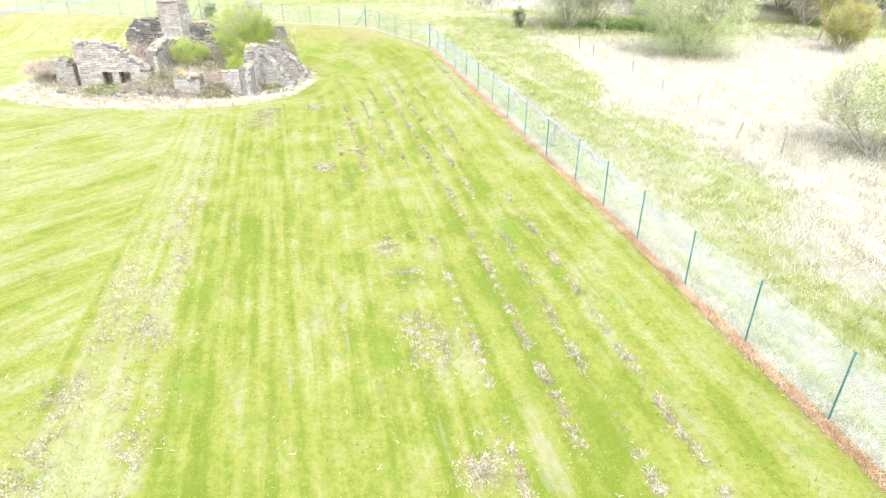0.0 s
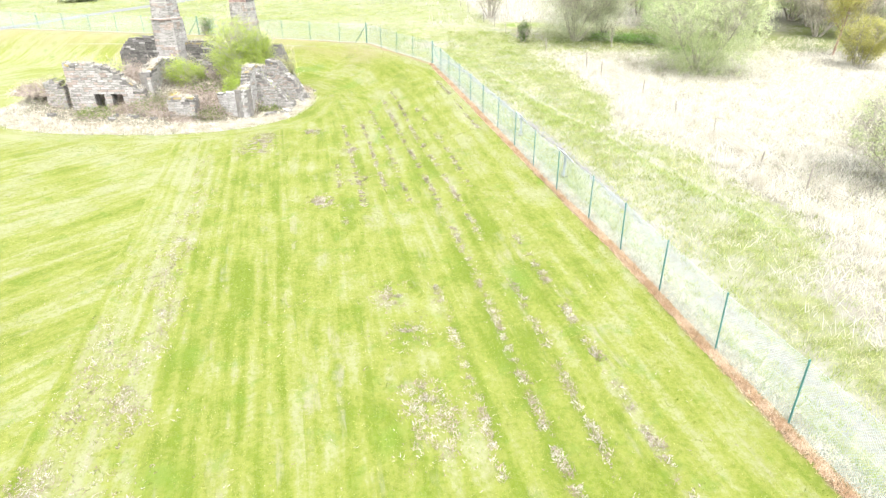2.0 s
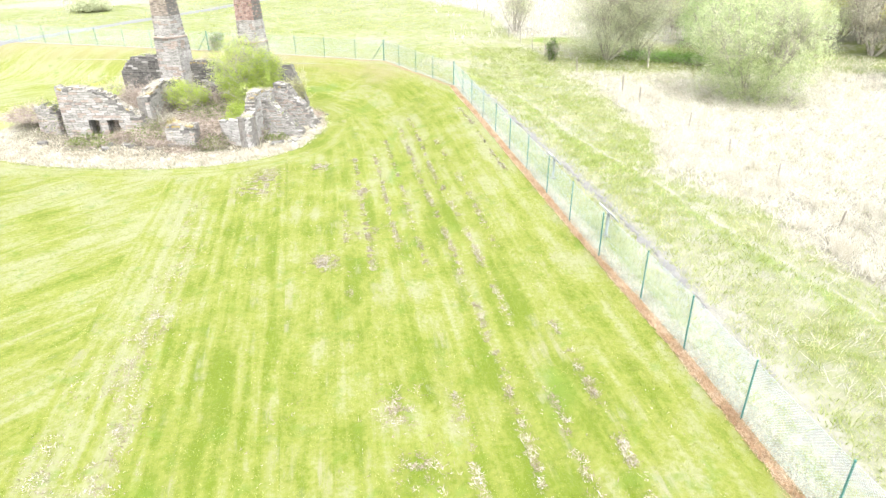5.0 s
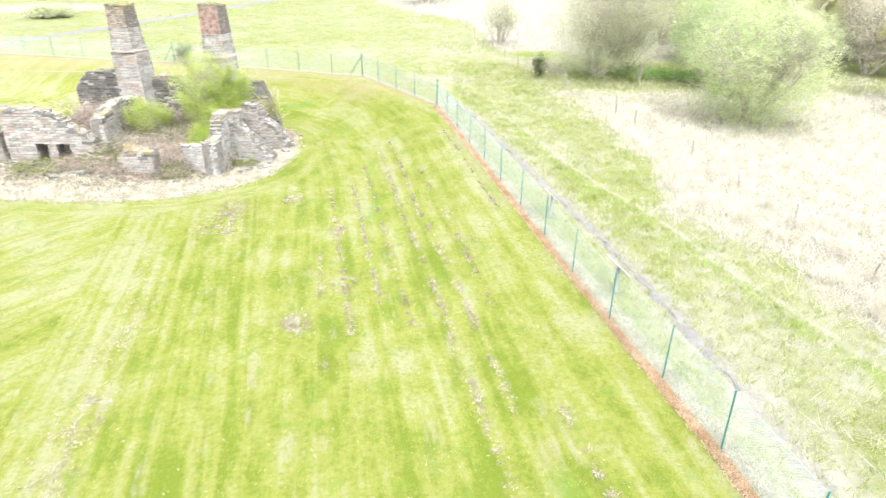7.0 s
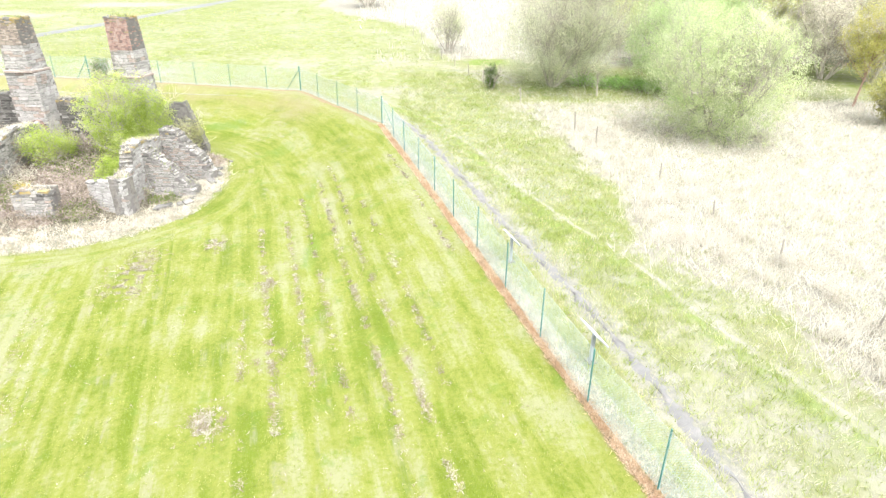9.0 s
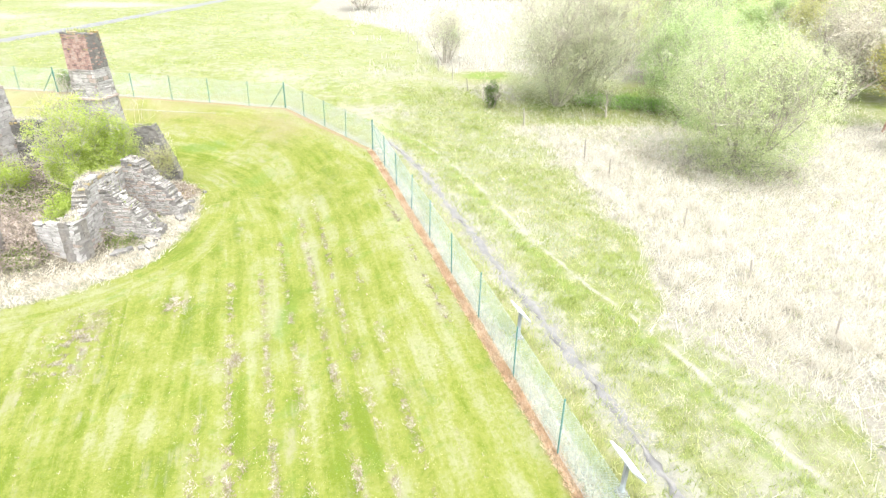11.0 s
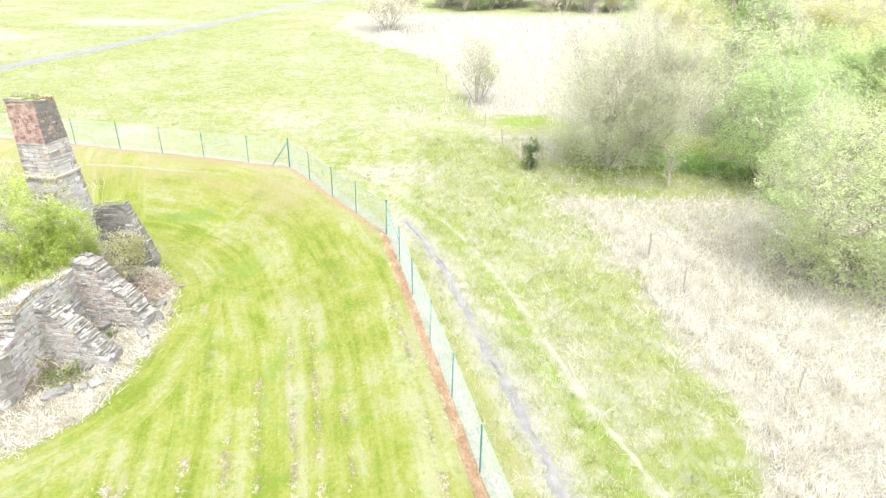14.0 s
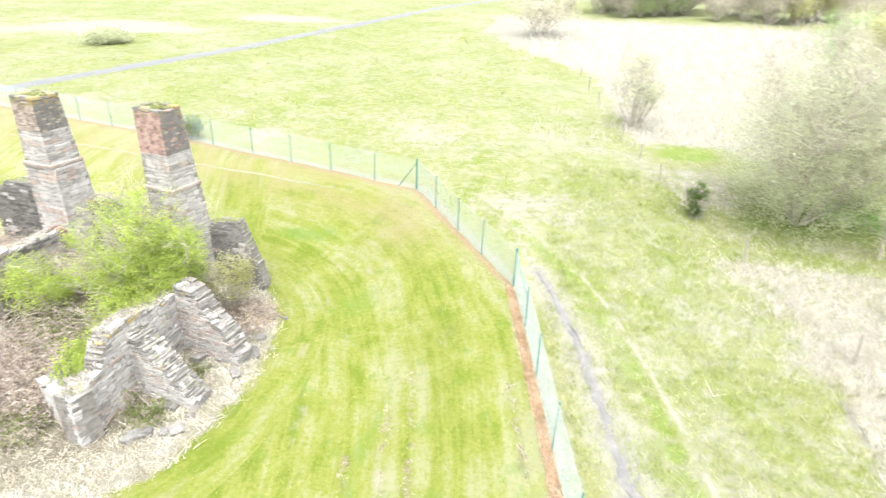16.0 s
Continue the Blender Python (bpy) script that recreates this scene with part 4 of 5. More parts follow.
def build_wall(label, p0, p1, thick, profile, seed, holes=(), course=0.165, base=-0.12, pink=0.12, lichen=0.04, name="ruined_wall", width=(0.30, 0.75), coping=None, rugged=True, turf=220, raked=False, face_kind=0):
    """A broken stone wall from p0 to p1; it thickens to the left of that way. profile: (run, height) pairs."""
    rng = random.Random(seed)
    size = math.hypot(p1[0] - p0[0], p1[1] - p0[1])
    turn = math.degrees(math.atan2(p1[1] - p0[1], p1[0] - p0[0]))
    root = thing(name, pose(p0[0], p0[1], base, 0, 0, turn), label, "wall", "walls of the ruin")

    def top(s):
        for (a, ha), (b, hb) in zip(profile, profile[1:]):
            if s <= b:
                return ha + (hb - ha) * max(0, s - a) / max(1e-6, b - a) - base
        return profile[-1][1] - base

    part("core", core_mesh(size, thick, top, holes, course if not raked else 0.07, 0.022, 0.24 if not raked else 0.11), None, root, "rubble and mortar heart")
    highest = max(h for _, h in profile) - base
    deep = min(0.26, thick * 0.45)
    z = 0.0
    back = bmesh.new()
    while z < highest:
        hgt = course * rng.uniform(0.92, 1.06)
        zc = z + hgt / 2
        for face in (0, 1):
            s = -rng.uniform(0, 0.2)
            while s < size:
                w = rng.uniform(*width) * (1.0 if face == 0 else 1.5)
                a, b = max(0.0, s), min(size, s + w)
                s += w
                if b - a < 0.1:
                    continue
                bits = [(a, b)]
                for ha, hb, lo, hi in holes:
                    if lo < zc < hi:
                        bits = [q for u, v in bits for q in ((u, min(v, ha)), (max(u, hb), v)) if q[1] - q[0] > 0.08]
                for u, v in bits:
                    c = (u + v) / 2
                    if zc > top(c) + 0.04 or zc > min(top(u + 0.02), top(v - 0.02)) + (0.03 if raked else 0.12):
                        continue
                    out = rng.uniform(-0.008, 0.022)
                    y = deep / 2 - out if face == 0 else thick - deep / 2 + out
                    kind = 2 if zc > top(c) - 0.3 and rng.random() < 0.02 + lichen else 3 if face_kind != 5 and zc > top(c) - 0.4 and rng.random() < 0.28 else 1 if rng.random() < pink else 0 if face_kind and rng.random() < 0.15 else face_kind
                    w2, h2 = v - u - rng.uniform(0.008, 0.03), hgt - rng.uniform(0.008, 0.028)
                    if face == 0:
                        lay(root, kind, rng, c, y, zc, w2, deep, h2)
                    else:
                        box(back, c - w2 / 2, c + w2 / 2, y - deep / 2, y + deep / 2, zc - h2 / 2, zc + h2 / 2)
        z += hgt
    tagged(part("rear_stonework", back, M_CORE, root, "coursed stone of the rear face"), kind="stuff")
    s = 0.1
    while s < size - 0.05 and rugged:
        w = rng.uniform(0.10, 0.22) if raked else rng.uniform(0.14, 0.34)
        slope = math.degrees(math.atan2(top(min(size, s + 0.15)) - top(max(0, s - 0.15)), 0.3))
        slope = max(-62.0, min(62.0, slope)) if raked else max(-30.0, min(30.0, slope))
        y = rng.uniform(0.06, 0.14)
        while y < thick - 0.04:
            d = rng.uniform(0.14, 0.32)
            if rng.random() < (0.55 if raked else 0.8):
                h = rng.uniform(0.04, 0.08) if raked else rng.uniform(0.05, 0.12)
                # most top stones take the darkened colour against the light from above
                ob = lay(root, 2 if rng.random() < lichen else 0 if rng.random() < 0.4 else 3, rng, s, y, top(s), w, d, h)
                ob.matrix_local = pose(s, y, top(s) + rng.uniform(-0.10, 0.0), rng.uniform(-9, 9), -slope + (rng.uniform(-6, 6) if raked else rng.uniform(-10, 10)), rng.uniform(-25, 25)) @ Matrix.Diagonal((w, d, h, 1))
            y += d * 0.95
        s += w * 0.9
    if turf:
        # grass and dead stems rooted along the top
        nr = np.random.default_rng(seed)
        count = int(turf * size)
        ss, yy = nr.uniform(0.1, size - 0.1, count), nr.uniform(0.05, thick - 0.05, count)
        zz = np.array([top(q) for q in ss]) - 0.03
        foot = np.column_stack([ss, yy, zz])
        ang = nr.uniform(0, 6.28, count)
        side = np.column_stack([np.cos(ang), np.sin(ang), np.zeros(count)]) * 0.014
        hh = nr.uniform(0.06, 0.28, count)
        tip = foot + np.column_stack([nr.normal(0, 0.5, (count, 2)) * hh[:, None], hh])
        tagged(part("turf", array_mesh("turf", np.stack([foot - side, foot + side, tip], 1), 3, M_RING if seed % 2 else M_BLADES), None, root, "dry grass rooted on the wall top"), kind="stuff")
    if coping:
        # brick-on-edge coping down the rake
        verts = []
        a, b = coping
        n = int((b - a) / 0.055)
        bm = bmesh.new()
        for i in range(n):
            s = a + (b - a) * (i + 0.5) / n
            zt = top(s)
            box(bm, s - 0.03, s + 0.018, -0.05, thick + 0.05, zt - 0.12, zt + 0.10 + rng.uniform(-0.015, 0.015))
        tagged(part("coping", bm, M_MORTAR, root, "grey brick-on-edge coping"), kind="stuff")
    return root


build_wall("tall broken sandstone wall with two small square openings", (-26.6, 41.65), (-21.35, 41.75), 0.75, [(0, 3.35), (0.4, 3.15), (1.2, 3.25), (2.4, 3.12), (3.3, 2.8), (4.1, 2.15), (4.7, 1.75), (5.25, 1.3)], 1, holes=((1.72, 2.45, -0.2, 1.36), (2.95, 3.72, 0.2, 1.26)), pink=0.22)
build_wall("short sandstone pier overgrown at its foot", (-28.3, 41.6), (-26.95, 41.7), 0.85, [(0, 1.9), (0.5, 2.15), (1.1, 2.0), (1.35, 1.5)], 2)
build_wall("low stub of grey stone wall under yellow flowers", (-18.95, 39.95), (-17.1, 39.95), 0.95, [(0, 1.1), (0.5, 1.45), (1.2, 1.3), (1.85, 1.15)], 3, base=-0.45)
build_wall("low squared block of pale grey stone wall", (-15.95, 41.35), (-13.66, 40.3), 0.7, [(0, 1.3), (0.8, 1.4), (1.5, 1.5), (2.5, 1.72)], 4, base=-0.45, face_kind=5, pink=0.05, turf=120)
build_wall("long pale stone wall with a broken stepped top", (-13.66, 40.4), (-13.55, 46.3), 0.7, [(0, 1.7), (1.3, 1.8), (1.6, 2.45), (2.0, 2.9), (3.1, 2.9), (4.2, 2.55), (5.4, 2.5), (5.9, 2.1)], 5, pink=0.12, base=-0.4, face_kind=5, raked=True, lichen=0.02)
build_wall("sloping stone buttress with a ragged raking top", (-13.65, 43.0), (-11.1, 42.55), 0.85, [(0, 2.6), (0.6, 2.05), (1.3, 1.5), (2.0, 0.8), (2.6, 0.3)], 6, course=0.11, width=(0.2, 0.55), turf=30, raked=True, lichen=0.01)
build_wall("sloping stone buttress leaning from the ruined wall", (-13.6, 45.7), (-10.85, 45.15), 0.8, [(0, 2.9), (0.9, 2.75), (1.6, 1.85), (2.2, 1.4), (2.85, 0.25)], 7, course=0.11, width=(0.2, 0.55), turf=30, raked=True, lichen=0.01, pink=0.3)
build_wall("dark raking stone wall with a brick-edged slope", (-15.25, 50.75), (-12.65, 50.7), 0.5, [(0, 2.95), (0.25, 3.1), (1.45, 3.3), (1.6, 3.2), (2.6, 0.3)], 8, face_kind=3, pink=0.02, coping=(1.5, 2.6), rugged=False)
build_wall("inner cross wall of grey stone with a grassy top", (-21.0, 42.5), (-22.05, 49.4), 0.7, [(0, 2.45), (1.5, 2.75), (3.5, 2.9), (5.0, 2.7), (7.0, 2.35)], 9)
build_wall("dark back wall of broken stone", (-27.5, 51.2), (-24.0, 50.95), 0.7, [(0, 2.6), (0.7, 3.45), (1.3, 3.75), (2.2, 3.85), (3.5, 4.0)], 10, pink=0.0, face_kind=4)
build_wall("dark low back wall between two chimney stacks", (-22.0, 51.0), (-17.3, 50.6), 0.65, [(0, 3.4), (1.2, 3.6), (2.2, 3.6), (3.4, 3.0), (4.7, 2.6)], 11, pink=0.0, face_kind=4)


def build_stack(label, x, y, turn, rows, bricks_from, band_z, seed, depth_low, depth_top, pit, brick_mat, orange=0.0):
    """A tapered chimney stack: stone courses, a band, brick courses above, and an open flue. rows: (height, half width)."""
    rng = random.Random(seed)
    root = thing("chimney_stack", pose(x, y, -0.1, 0, 0, turn), label, "chimney", "chimney stacks of the ruin")
    top = rows[-1][0]

    def half(z):
        for (a, wa), (b, wb) in zip(rows, rows[1:]):
            if z <= b:
                return wa + (wb - wa) * (z - a) / max(1e-6, b - a)
        return rows[-1][1]

    def deep(z):
        return depth_low + (depth_top - depth_low) * min(1, z / top)

    # heart of the stack with its flue
    verts, faces = [], []
    zs = [-0.2] + [0.5 * k for k in range(1, int(top / 0.5))] + [top - 0.05]
    for z in zs:
        w, d = half(max(0, z)) - 0.04, deep(max(0, z))
        verts += [(-w, 0.04, z), (w, 0.04, z), (w, d - 0.04, z), (-w, d - 0.04, z)]
    for k in range(len(zs) - 1):
        for s in range(4):
            a, b = 4 * k + s, 4 * k + (s + 1) % 4
            faces.append((a, b, b + 4, a + 4))
    k = len(verts)
    w, d = half(top), deep(top)
    verts += [(-w + 0.3, 0.32, top - 0.05), (w - 0.3, 0.32, top - 0.05), (w - 0.3, d - 0.32, top - 0.05), (-w + 0.3, d - 0.32, top - 0.05)]
    verts += [(a, b, top - pit) for a, b, _ in verts[k:k + 4]]
    for s in range(4):
        t = (s + 1) % 4
        faces.append((k - 4 + s, k - 4 + t, k + t, k + s))
        faces.append((k + s, k + t, k + 4 + t, k + 4 + s))
    faces.append((k + 4, k + 5, k + 6, k + 7))
    part("core", mesh_from("core", verts, faces, M_MORTAR), None, root, "mortared heart with an open flue")

    z = 0.0
    bm, rear, pale, grown = bmesh.new(), bmesh.new(), bmesh.new(), bmesh.new()
    while z < top - 0.02:
        brick = z > bricks_from
        hgt = 0.082 if brick else rng.uniform(0.12, 0.26)
        if z < bricks_from < z + hgt:
            hgt = bricks_from - z + 0.001
        zc = z + hgt / 2
        w, d = half(zc), deep(zc)
        for face, run in ((0, 2 * w), (1, d), (2, 2 * w), (3, d)):
            s = 0.0
            first = (int(z / 0.25) + face) % 2
            while s < run - 0.01:
                size = 0.225 if brick else rng.uniform(0.35, 0.85)
                if brick and s == 0.0 and first:
                    size = 0.11
                size = min(size, run - s)
                if run - s - size < 0.12:
                    size = run - s
                c, out = s + size / 2, rng.uniform(-0.012, 0.022)
                t = 0.115 if brick else 0.2
                pos = {0: (-w + c, t / 2 - out), 1: (w - t / 2 + out, c), 2: (w - c, d - t / 2 + out), 3: (-w + t / 2 - out, d - c)}[face]
                ang = (0, 90, 180, 270)[face]
                if brick:
                    if not (zc > top - 0.25 and rng.random() < 0.3):
                        sx, sy = (size - 0.02, t) if face in (0, 2) else (t, size - 0.02)
                        # right face: paler bricks stand in for the stronger light on that side
                        heap = grown if rng.random() < 0.6 - 1.5 * (top - zc) or abs(zc - orange) < 0.045 and rng.random() < 0.55 else pale if face == 1 and rng.random() < 0.8 else bm
                        box(heap, pos[0] - sx / 2, pos[0] + sx / 2, pos[1] - sy / 2, pos[1] + sy / 2, z + 0.007, z + hgt - 0.009)
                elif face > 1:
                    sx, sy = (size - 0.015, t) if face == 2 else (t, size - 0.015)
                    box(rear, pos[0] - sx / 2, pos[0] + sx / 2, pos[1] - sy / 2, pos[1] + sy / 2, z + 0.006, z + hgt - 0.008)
                else:
                    # right face: mostly pale stone, its lit look put into the colour
                    kind = 5 if face == 1 and rng.random() < 0.6 else 1 if rng.random() < 0.22 else 0
                    lay(root, kind, rng, pos[0], pos[1], zc, size - rng.uniform(0.006, 0.02), t, hgt - rng.uniform(0.006, 0.02), ang)
                s += size
        z += hgt
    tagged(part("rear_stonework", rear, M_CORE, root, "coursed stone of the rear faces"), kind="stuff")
    tagged(part("brickwork", bm, brick_mat, root, "weathered brick courses"), kind="stuff")
    tagged(part("pale_brickwork", pale, M_MORTAR, root, "brick courses coloured paler for the brighter lit right face"), kind="stuff")
    tagged(part("lichen_brickwork", grown, M_LICHEN, root, "bricks grown with orange lichen"), kind="stuff")
    # projecting band and the lichen-grown cap stones
    if band_z:
        bm = bmesh.new()
        w, d = half(band_z) + 0.07, deep(band_z) + 0.07
        for x0, x1, y0, y1 in ((-w, w, -0.09, 0.12), (-w, w, d - 0.2, d), (-w, -w + 0.2, 0.12, d - 0.2), (w - 0.2, w, 0.12, d - 0.2)):
            box(bm, x0, x1, y0, y1, band_z - 0.07, band_z + 0.07, 0.015)
        part("band", bm, M_PINK, root, "projecting stone band")
    for face, run in ((0, 2 * half(top)), (1, deep(top)), (2, 2 * half(top)), (3, deep(top))):
        s, w, d = 0.0, half(top), deep(top)
        while s < run - 0.05:
            size = min(rng.uniform(0.25, 0.55), run - s)
            c = s + size / 2
            pos = {0: (-w + c, 0.12), 1: (w - 0.12, c), 2: (w - c, d - 0.12), 3: (-w + 0.12, d - c)}[face]
            h = rng.uniform(0.05, 0.16)
            if rng.random() < 0.85:
                lay(root, 2 if rng.random() < 0.35 else 3, rng, pos[0], pos[1], top - 0.04 + h / 2, size - 0.01, 0.3, h, (0, 90, 180, 270)[face])
            s += size
    # moss and grass seeded on the broken top
    nr = np.random.default_rng(seed)
    foot = np.column_stack([nr.uniform(-half(top) + 0.08, half(top) - 0.08, 260), nr.uniform(0.08, deep(top) - 0.08, 260), np.full(260, top + 0.02)])
    side = np.column_stack([nr.normal(0, 0.016, (260, 2)), np.zeros(260)])
    tip = foot + np.column_stack([nr.normal(0, 0.06, (260, 2)), nr.uniform(0.06, 0.24, 260)])
    tagged(part("turf", array_mesh("turf", np.stack([foot - side, foot + side, tip], 1), 3, M_BLADES), None, root, "grass seeded on the broken top"), kind="stuff")
    return root


build_stack("tall tapering stone chimney stack capped with orange lichen", -22.85, 50.0, -9, [(0, 1.02), (5.3, 0.95), (5.5, 0.80), (8.42, 0.66)], 7.0, 5.45, 41, 1.9, 1.3, 0.8, M_BUFF)
build_stack("tall stone chimney stack topped with red brick", -16.32, 49.45, -11.5, [(0, 0.92), (5.1, 0.80), (5.25, 0.76), (8.55, 0.70)], 6.75, 5.2, 43, 1.95, 1.15, 0.8, M_BRICK, 7.75)


def build_arch():
    """The brick fireplace arch at the foot of the western stack."""
    root = thing("fireplace_arch", pose(-22.55, 49.62, 1.95, 0, 0, -9), "small arch of red brick at the chimney foot", "arch")
    bm = bmesh.new()
    for k in range(11):
        t = math.pi * (k + 0.5) / 11
        b2 = bmesh.new()
        box(b2, -0.045, 0.045, -0.12, 0.3, 0.30, 0.52, 0.006)
        bmesh.ops.rotate(b2, verts=b2.verts, cent=(0, 0, 0), matrix=Matrix.Rotation(math.pi / 2 - t, 3, "Y"))
        me = bpy.data.meshes.new("tmp")
        b2.to_mesh(me)
        b2.free()
        bm.from_mesh(me)
        bpy.data.meshes.remove(me)
    part("brick_ring", bm, M_BRICK, root)


build_arch()


def build_rubble():
    """Fallen stones along the foot of the walls."""
    rng = random.Random(77)
    for k in range(52):
        t = rng.uniform(0, 1)
        if k < 26:
            x, y = rng.uniform(-12.8, -10.4), rng.uniform(40.5, 49.0)
        elif k < 40:
            x, y = rng.uniform(-27.5, -16.0), rng.uniform(38.6, 41.0)
        else:
            x, y = rng.uniform(-27.0, -14.5), rng.uniform(42.5, 48.5)
        s = rng.uniform(0.16, 0.42)
        ob = new("fallen_stone", STONES[6 * rng.randrange(8) + 3])
        ob.matrix_world = pose(x, y, ground_z(x, y) + s * 0.16, rng.uniform(-14, 14), rng.uniform(-14, 14), rng.uniform(0, 360)) @ Matrix.Diagonal((s * 1.3, s, s * 0.6, 1))
        tagged(ob, "fallen block of grey sandstone lying in dry grass", "stone", "fallen stones of the ruin")


build_rubble()

# plants in and round the ruin
build_tree("elder_bush", -16.0, 47.1, "tall bright green elder bush growing inside the ruin", "bush", 2.5, 5.7, 0.5, L_ELDER, 0.046, 44000, 9, 51, 950, 0.135, (8, 6, 2), gaps=0.16, shell=0.4, girth=0.7)
build_tree("elder_bush", -15.0, 44.6, "bright green young elder against the broken wall", "bush", 1.35, 3.2, 0.6, L_ELDER, 0.045, 9000, 6, 53, 330, 0.12, (6, 4, 1), gaps=0.12, shell=0.35)
build_tree("elder_bush", -20.0, 45.9, "darker green bush beside the inner wall", "bush", 1.6, 2.7, 0.2, L_ELDER, 0.045, 9000, 6, 55, 420, 0.13, (6, 5, 2), gaps=0.05, shell=0.35)
build_tree("elder_bush", -15.1, 42.4, "low sprigs of bright green leaf on the wall top", "bush", 0.9, 2.2, 0.9, L_ELDER, 0.05, 4000, 6, 57, 160, 0.12, (5, 4, 1), gaps=0.14, shell=0.3)
build_tree("ivy_bush", -13.3, 48.6, "sparse yellow-green shrub beside the raking wall", "bush", 1.1, 2.8, 0.6, L_YELLOW, 0.045, 3500, 6, 59, 180, 0.13, (6, 5, 2), gaps=0.15, shell=0.3)
build_tree("ivy_bush", -25.2, 43.9, "low pale green growth behind the tall wall", "bush", 1.7, 3.2, 1.6, L_ELDER, 0.055, 1800, 6, 61, 240, 0.15, (6, 4, 1), gaps=0.14, shell=0.3)
build_brambles("bramble_thicket", -17.6, 42.9, "thicket of bare brown bramble stems inside the ruin", "bramble", 2.6, 1.6, 1500, 62, leaf_mat=L_BRAMBLE, leaves=6000, leaf_size=0.06)
build_brambles("bramble_thicket", -24.0, 47.2, "tall tangle of bare purplish brambles by the back wall", "bramble", 2.6, 2.6, 1700, 63, leaf_mat=L_BRAMBLE, leaves=7000, leaf_size=0.06)
build_brambles("bramble_thicket", -29.2, 43.0, "brown bramble bank at the end of the ruin", "bramble", 2.2, 1.2, 1100, 64, leaf_mat=L_YELLOW, leaves=1500, leaf_size=0.045)
build_brambles("bramble_thicket", -20.3, 40.9, "low green and brown brambles at the wall foot", "bramble", 1.3, 1.1, 600, 65, leaf_mat=L_UNDER, leaves=1100, leaf_size=0.045)
build_brambles("bramble_thicket", -16.5, 40.9, "low brambles with green leaves between two wall stubs", "bramble", 1.1, 0.9, 450, 66, leaf_mat=L_UNDER, leaves=900, leaf_size=0.045)
build_brambles("bramble_thicket", -12.4, 48.2, "brown dead bracken and brambles beside the buttress", "bramble", 1.5, 0.8, 700, 67, leaf_mat=L_BRAMBLE, leaves=2400, leaf_size=0.06)
for bx, by, br, bh, bn, seed, mat in ((-19.2, 43.6, 1.6, 1.3, 800, 81, L_BRAMBLE), (-22.6, 44.2, 1.5, 1.6, 700, 82, L_BRAMBLE), (-26.3, 44.6, 1.7, 1.6, 800, 83, L_BRAMBLE), (-15.6, 43.6, 1.2, 1.2, 500, 84, L_BRAMBLE), (-18.2, 45.0, 1.5, 1.5, 700, 85, L_UNDER), (-27.6, 47.5, 2.0, 1.4, 800, 86, L_BRAMBLE), (-24.0, 40.6, 1.9, 0.55, 500, 87, L_UNDER), (-15.2, 48.6, 1.2, 1.4, 500, 88, L_UNDER)):
    build_brambles("bramble_thicket", bx, by, "tangled brown brambles with scattered leaves in the ruin", "bramble", br, bh, bn, seed, leaf_mat=mat, leaves=bn * 5, leaf_size=0.06)
for bx, by, br, bh, bn, seed, mat in ((-20.6, 41.6, 1.1, 1.7, 650, 91, L_UNDER), (-19.7, 40.6, 0.9, 1.1, 450, 92, L_BRAMBLE), (-16.6, 42.1, 1.0, 1.6, 600, 93, L_BRAMBLE), (-16.4, 40.6, 0.8, 1.0, 350, 94, L_UNDER), (-22.3, 41.0, 0.9, 0.9, 400, 95, L_BRAMBLE), (-25.0, 45.8, 1.8, 2.6, 1100, 96, L_BRAMBLE), (-26.6, 48.6, 1.8, 2.6, 1000, 97, L_BRAMBLE), (-27.3, 43.4, 1.2, 2.4, 600, 98, L_UNDER), (-19.4, 47.8, 1.8, 2.4, 900, 99, L_BRAMBLE), (-17.6, 45.4, 1.4, 1.9, 700, 100, L_UNDER), (-22.9, 48.6, 1.2, 2.4, 700, 101, L_BRAMBLE), (-14.6, 42.6, 0.7, 1.7, 260, 102, L_UNDER), (-18.0, 39.5, 1.0, 0.5, 260, 103, L_BRAMBLE), (-12.5, 41.9, 0.7, 0.5, 200, 104, L_UNDER), (-12.3, 44.2, 0.6, 0.5, 200, 105, L_UNDER)):
    build_brambles("bramble_thicket", bx, by, "brown brambles and fresh green growth crowding the broken walls", "bramble", br, bh, bn, seed, leaf_mat=mat, leaves=bn * 6, leaf_size=0.055)
build_brambles("dry_reeds", -20.2, 43.4, "pale dry upright stalks against the inner wall", "reeds", 0.9, 1.9, 260, 68, mat=M_STRAW)
build_tree("flower_clump", -18.45, 40.35, "clump of orange-yellow flowers on the stub wall", "flowers", 0.4, 1.8, 1.25, L_FLOWER, 0.04, 520, 5, 69, 90, 0.06, (4, 3, 1))
build_tree("flower_clump", -17.5, 40.35, "small tuft of yellow flowers on the stub wall", "flowers", 0.26, 1.5, 1.2, L_FLOWER, 0.035, 200, 4, 71, 40, 0.05, (3, 2, 1))
build_brambles("flower_clump", -11.9, 48.0, "small orange-yellow flower clump among dead stems", "flowers", 0.4, 0.7, 60, 70, leaf_mat=L_FLOWER, leaves=160, leaf_size=0.045)


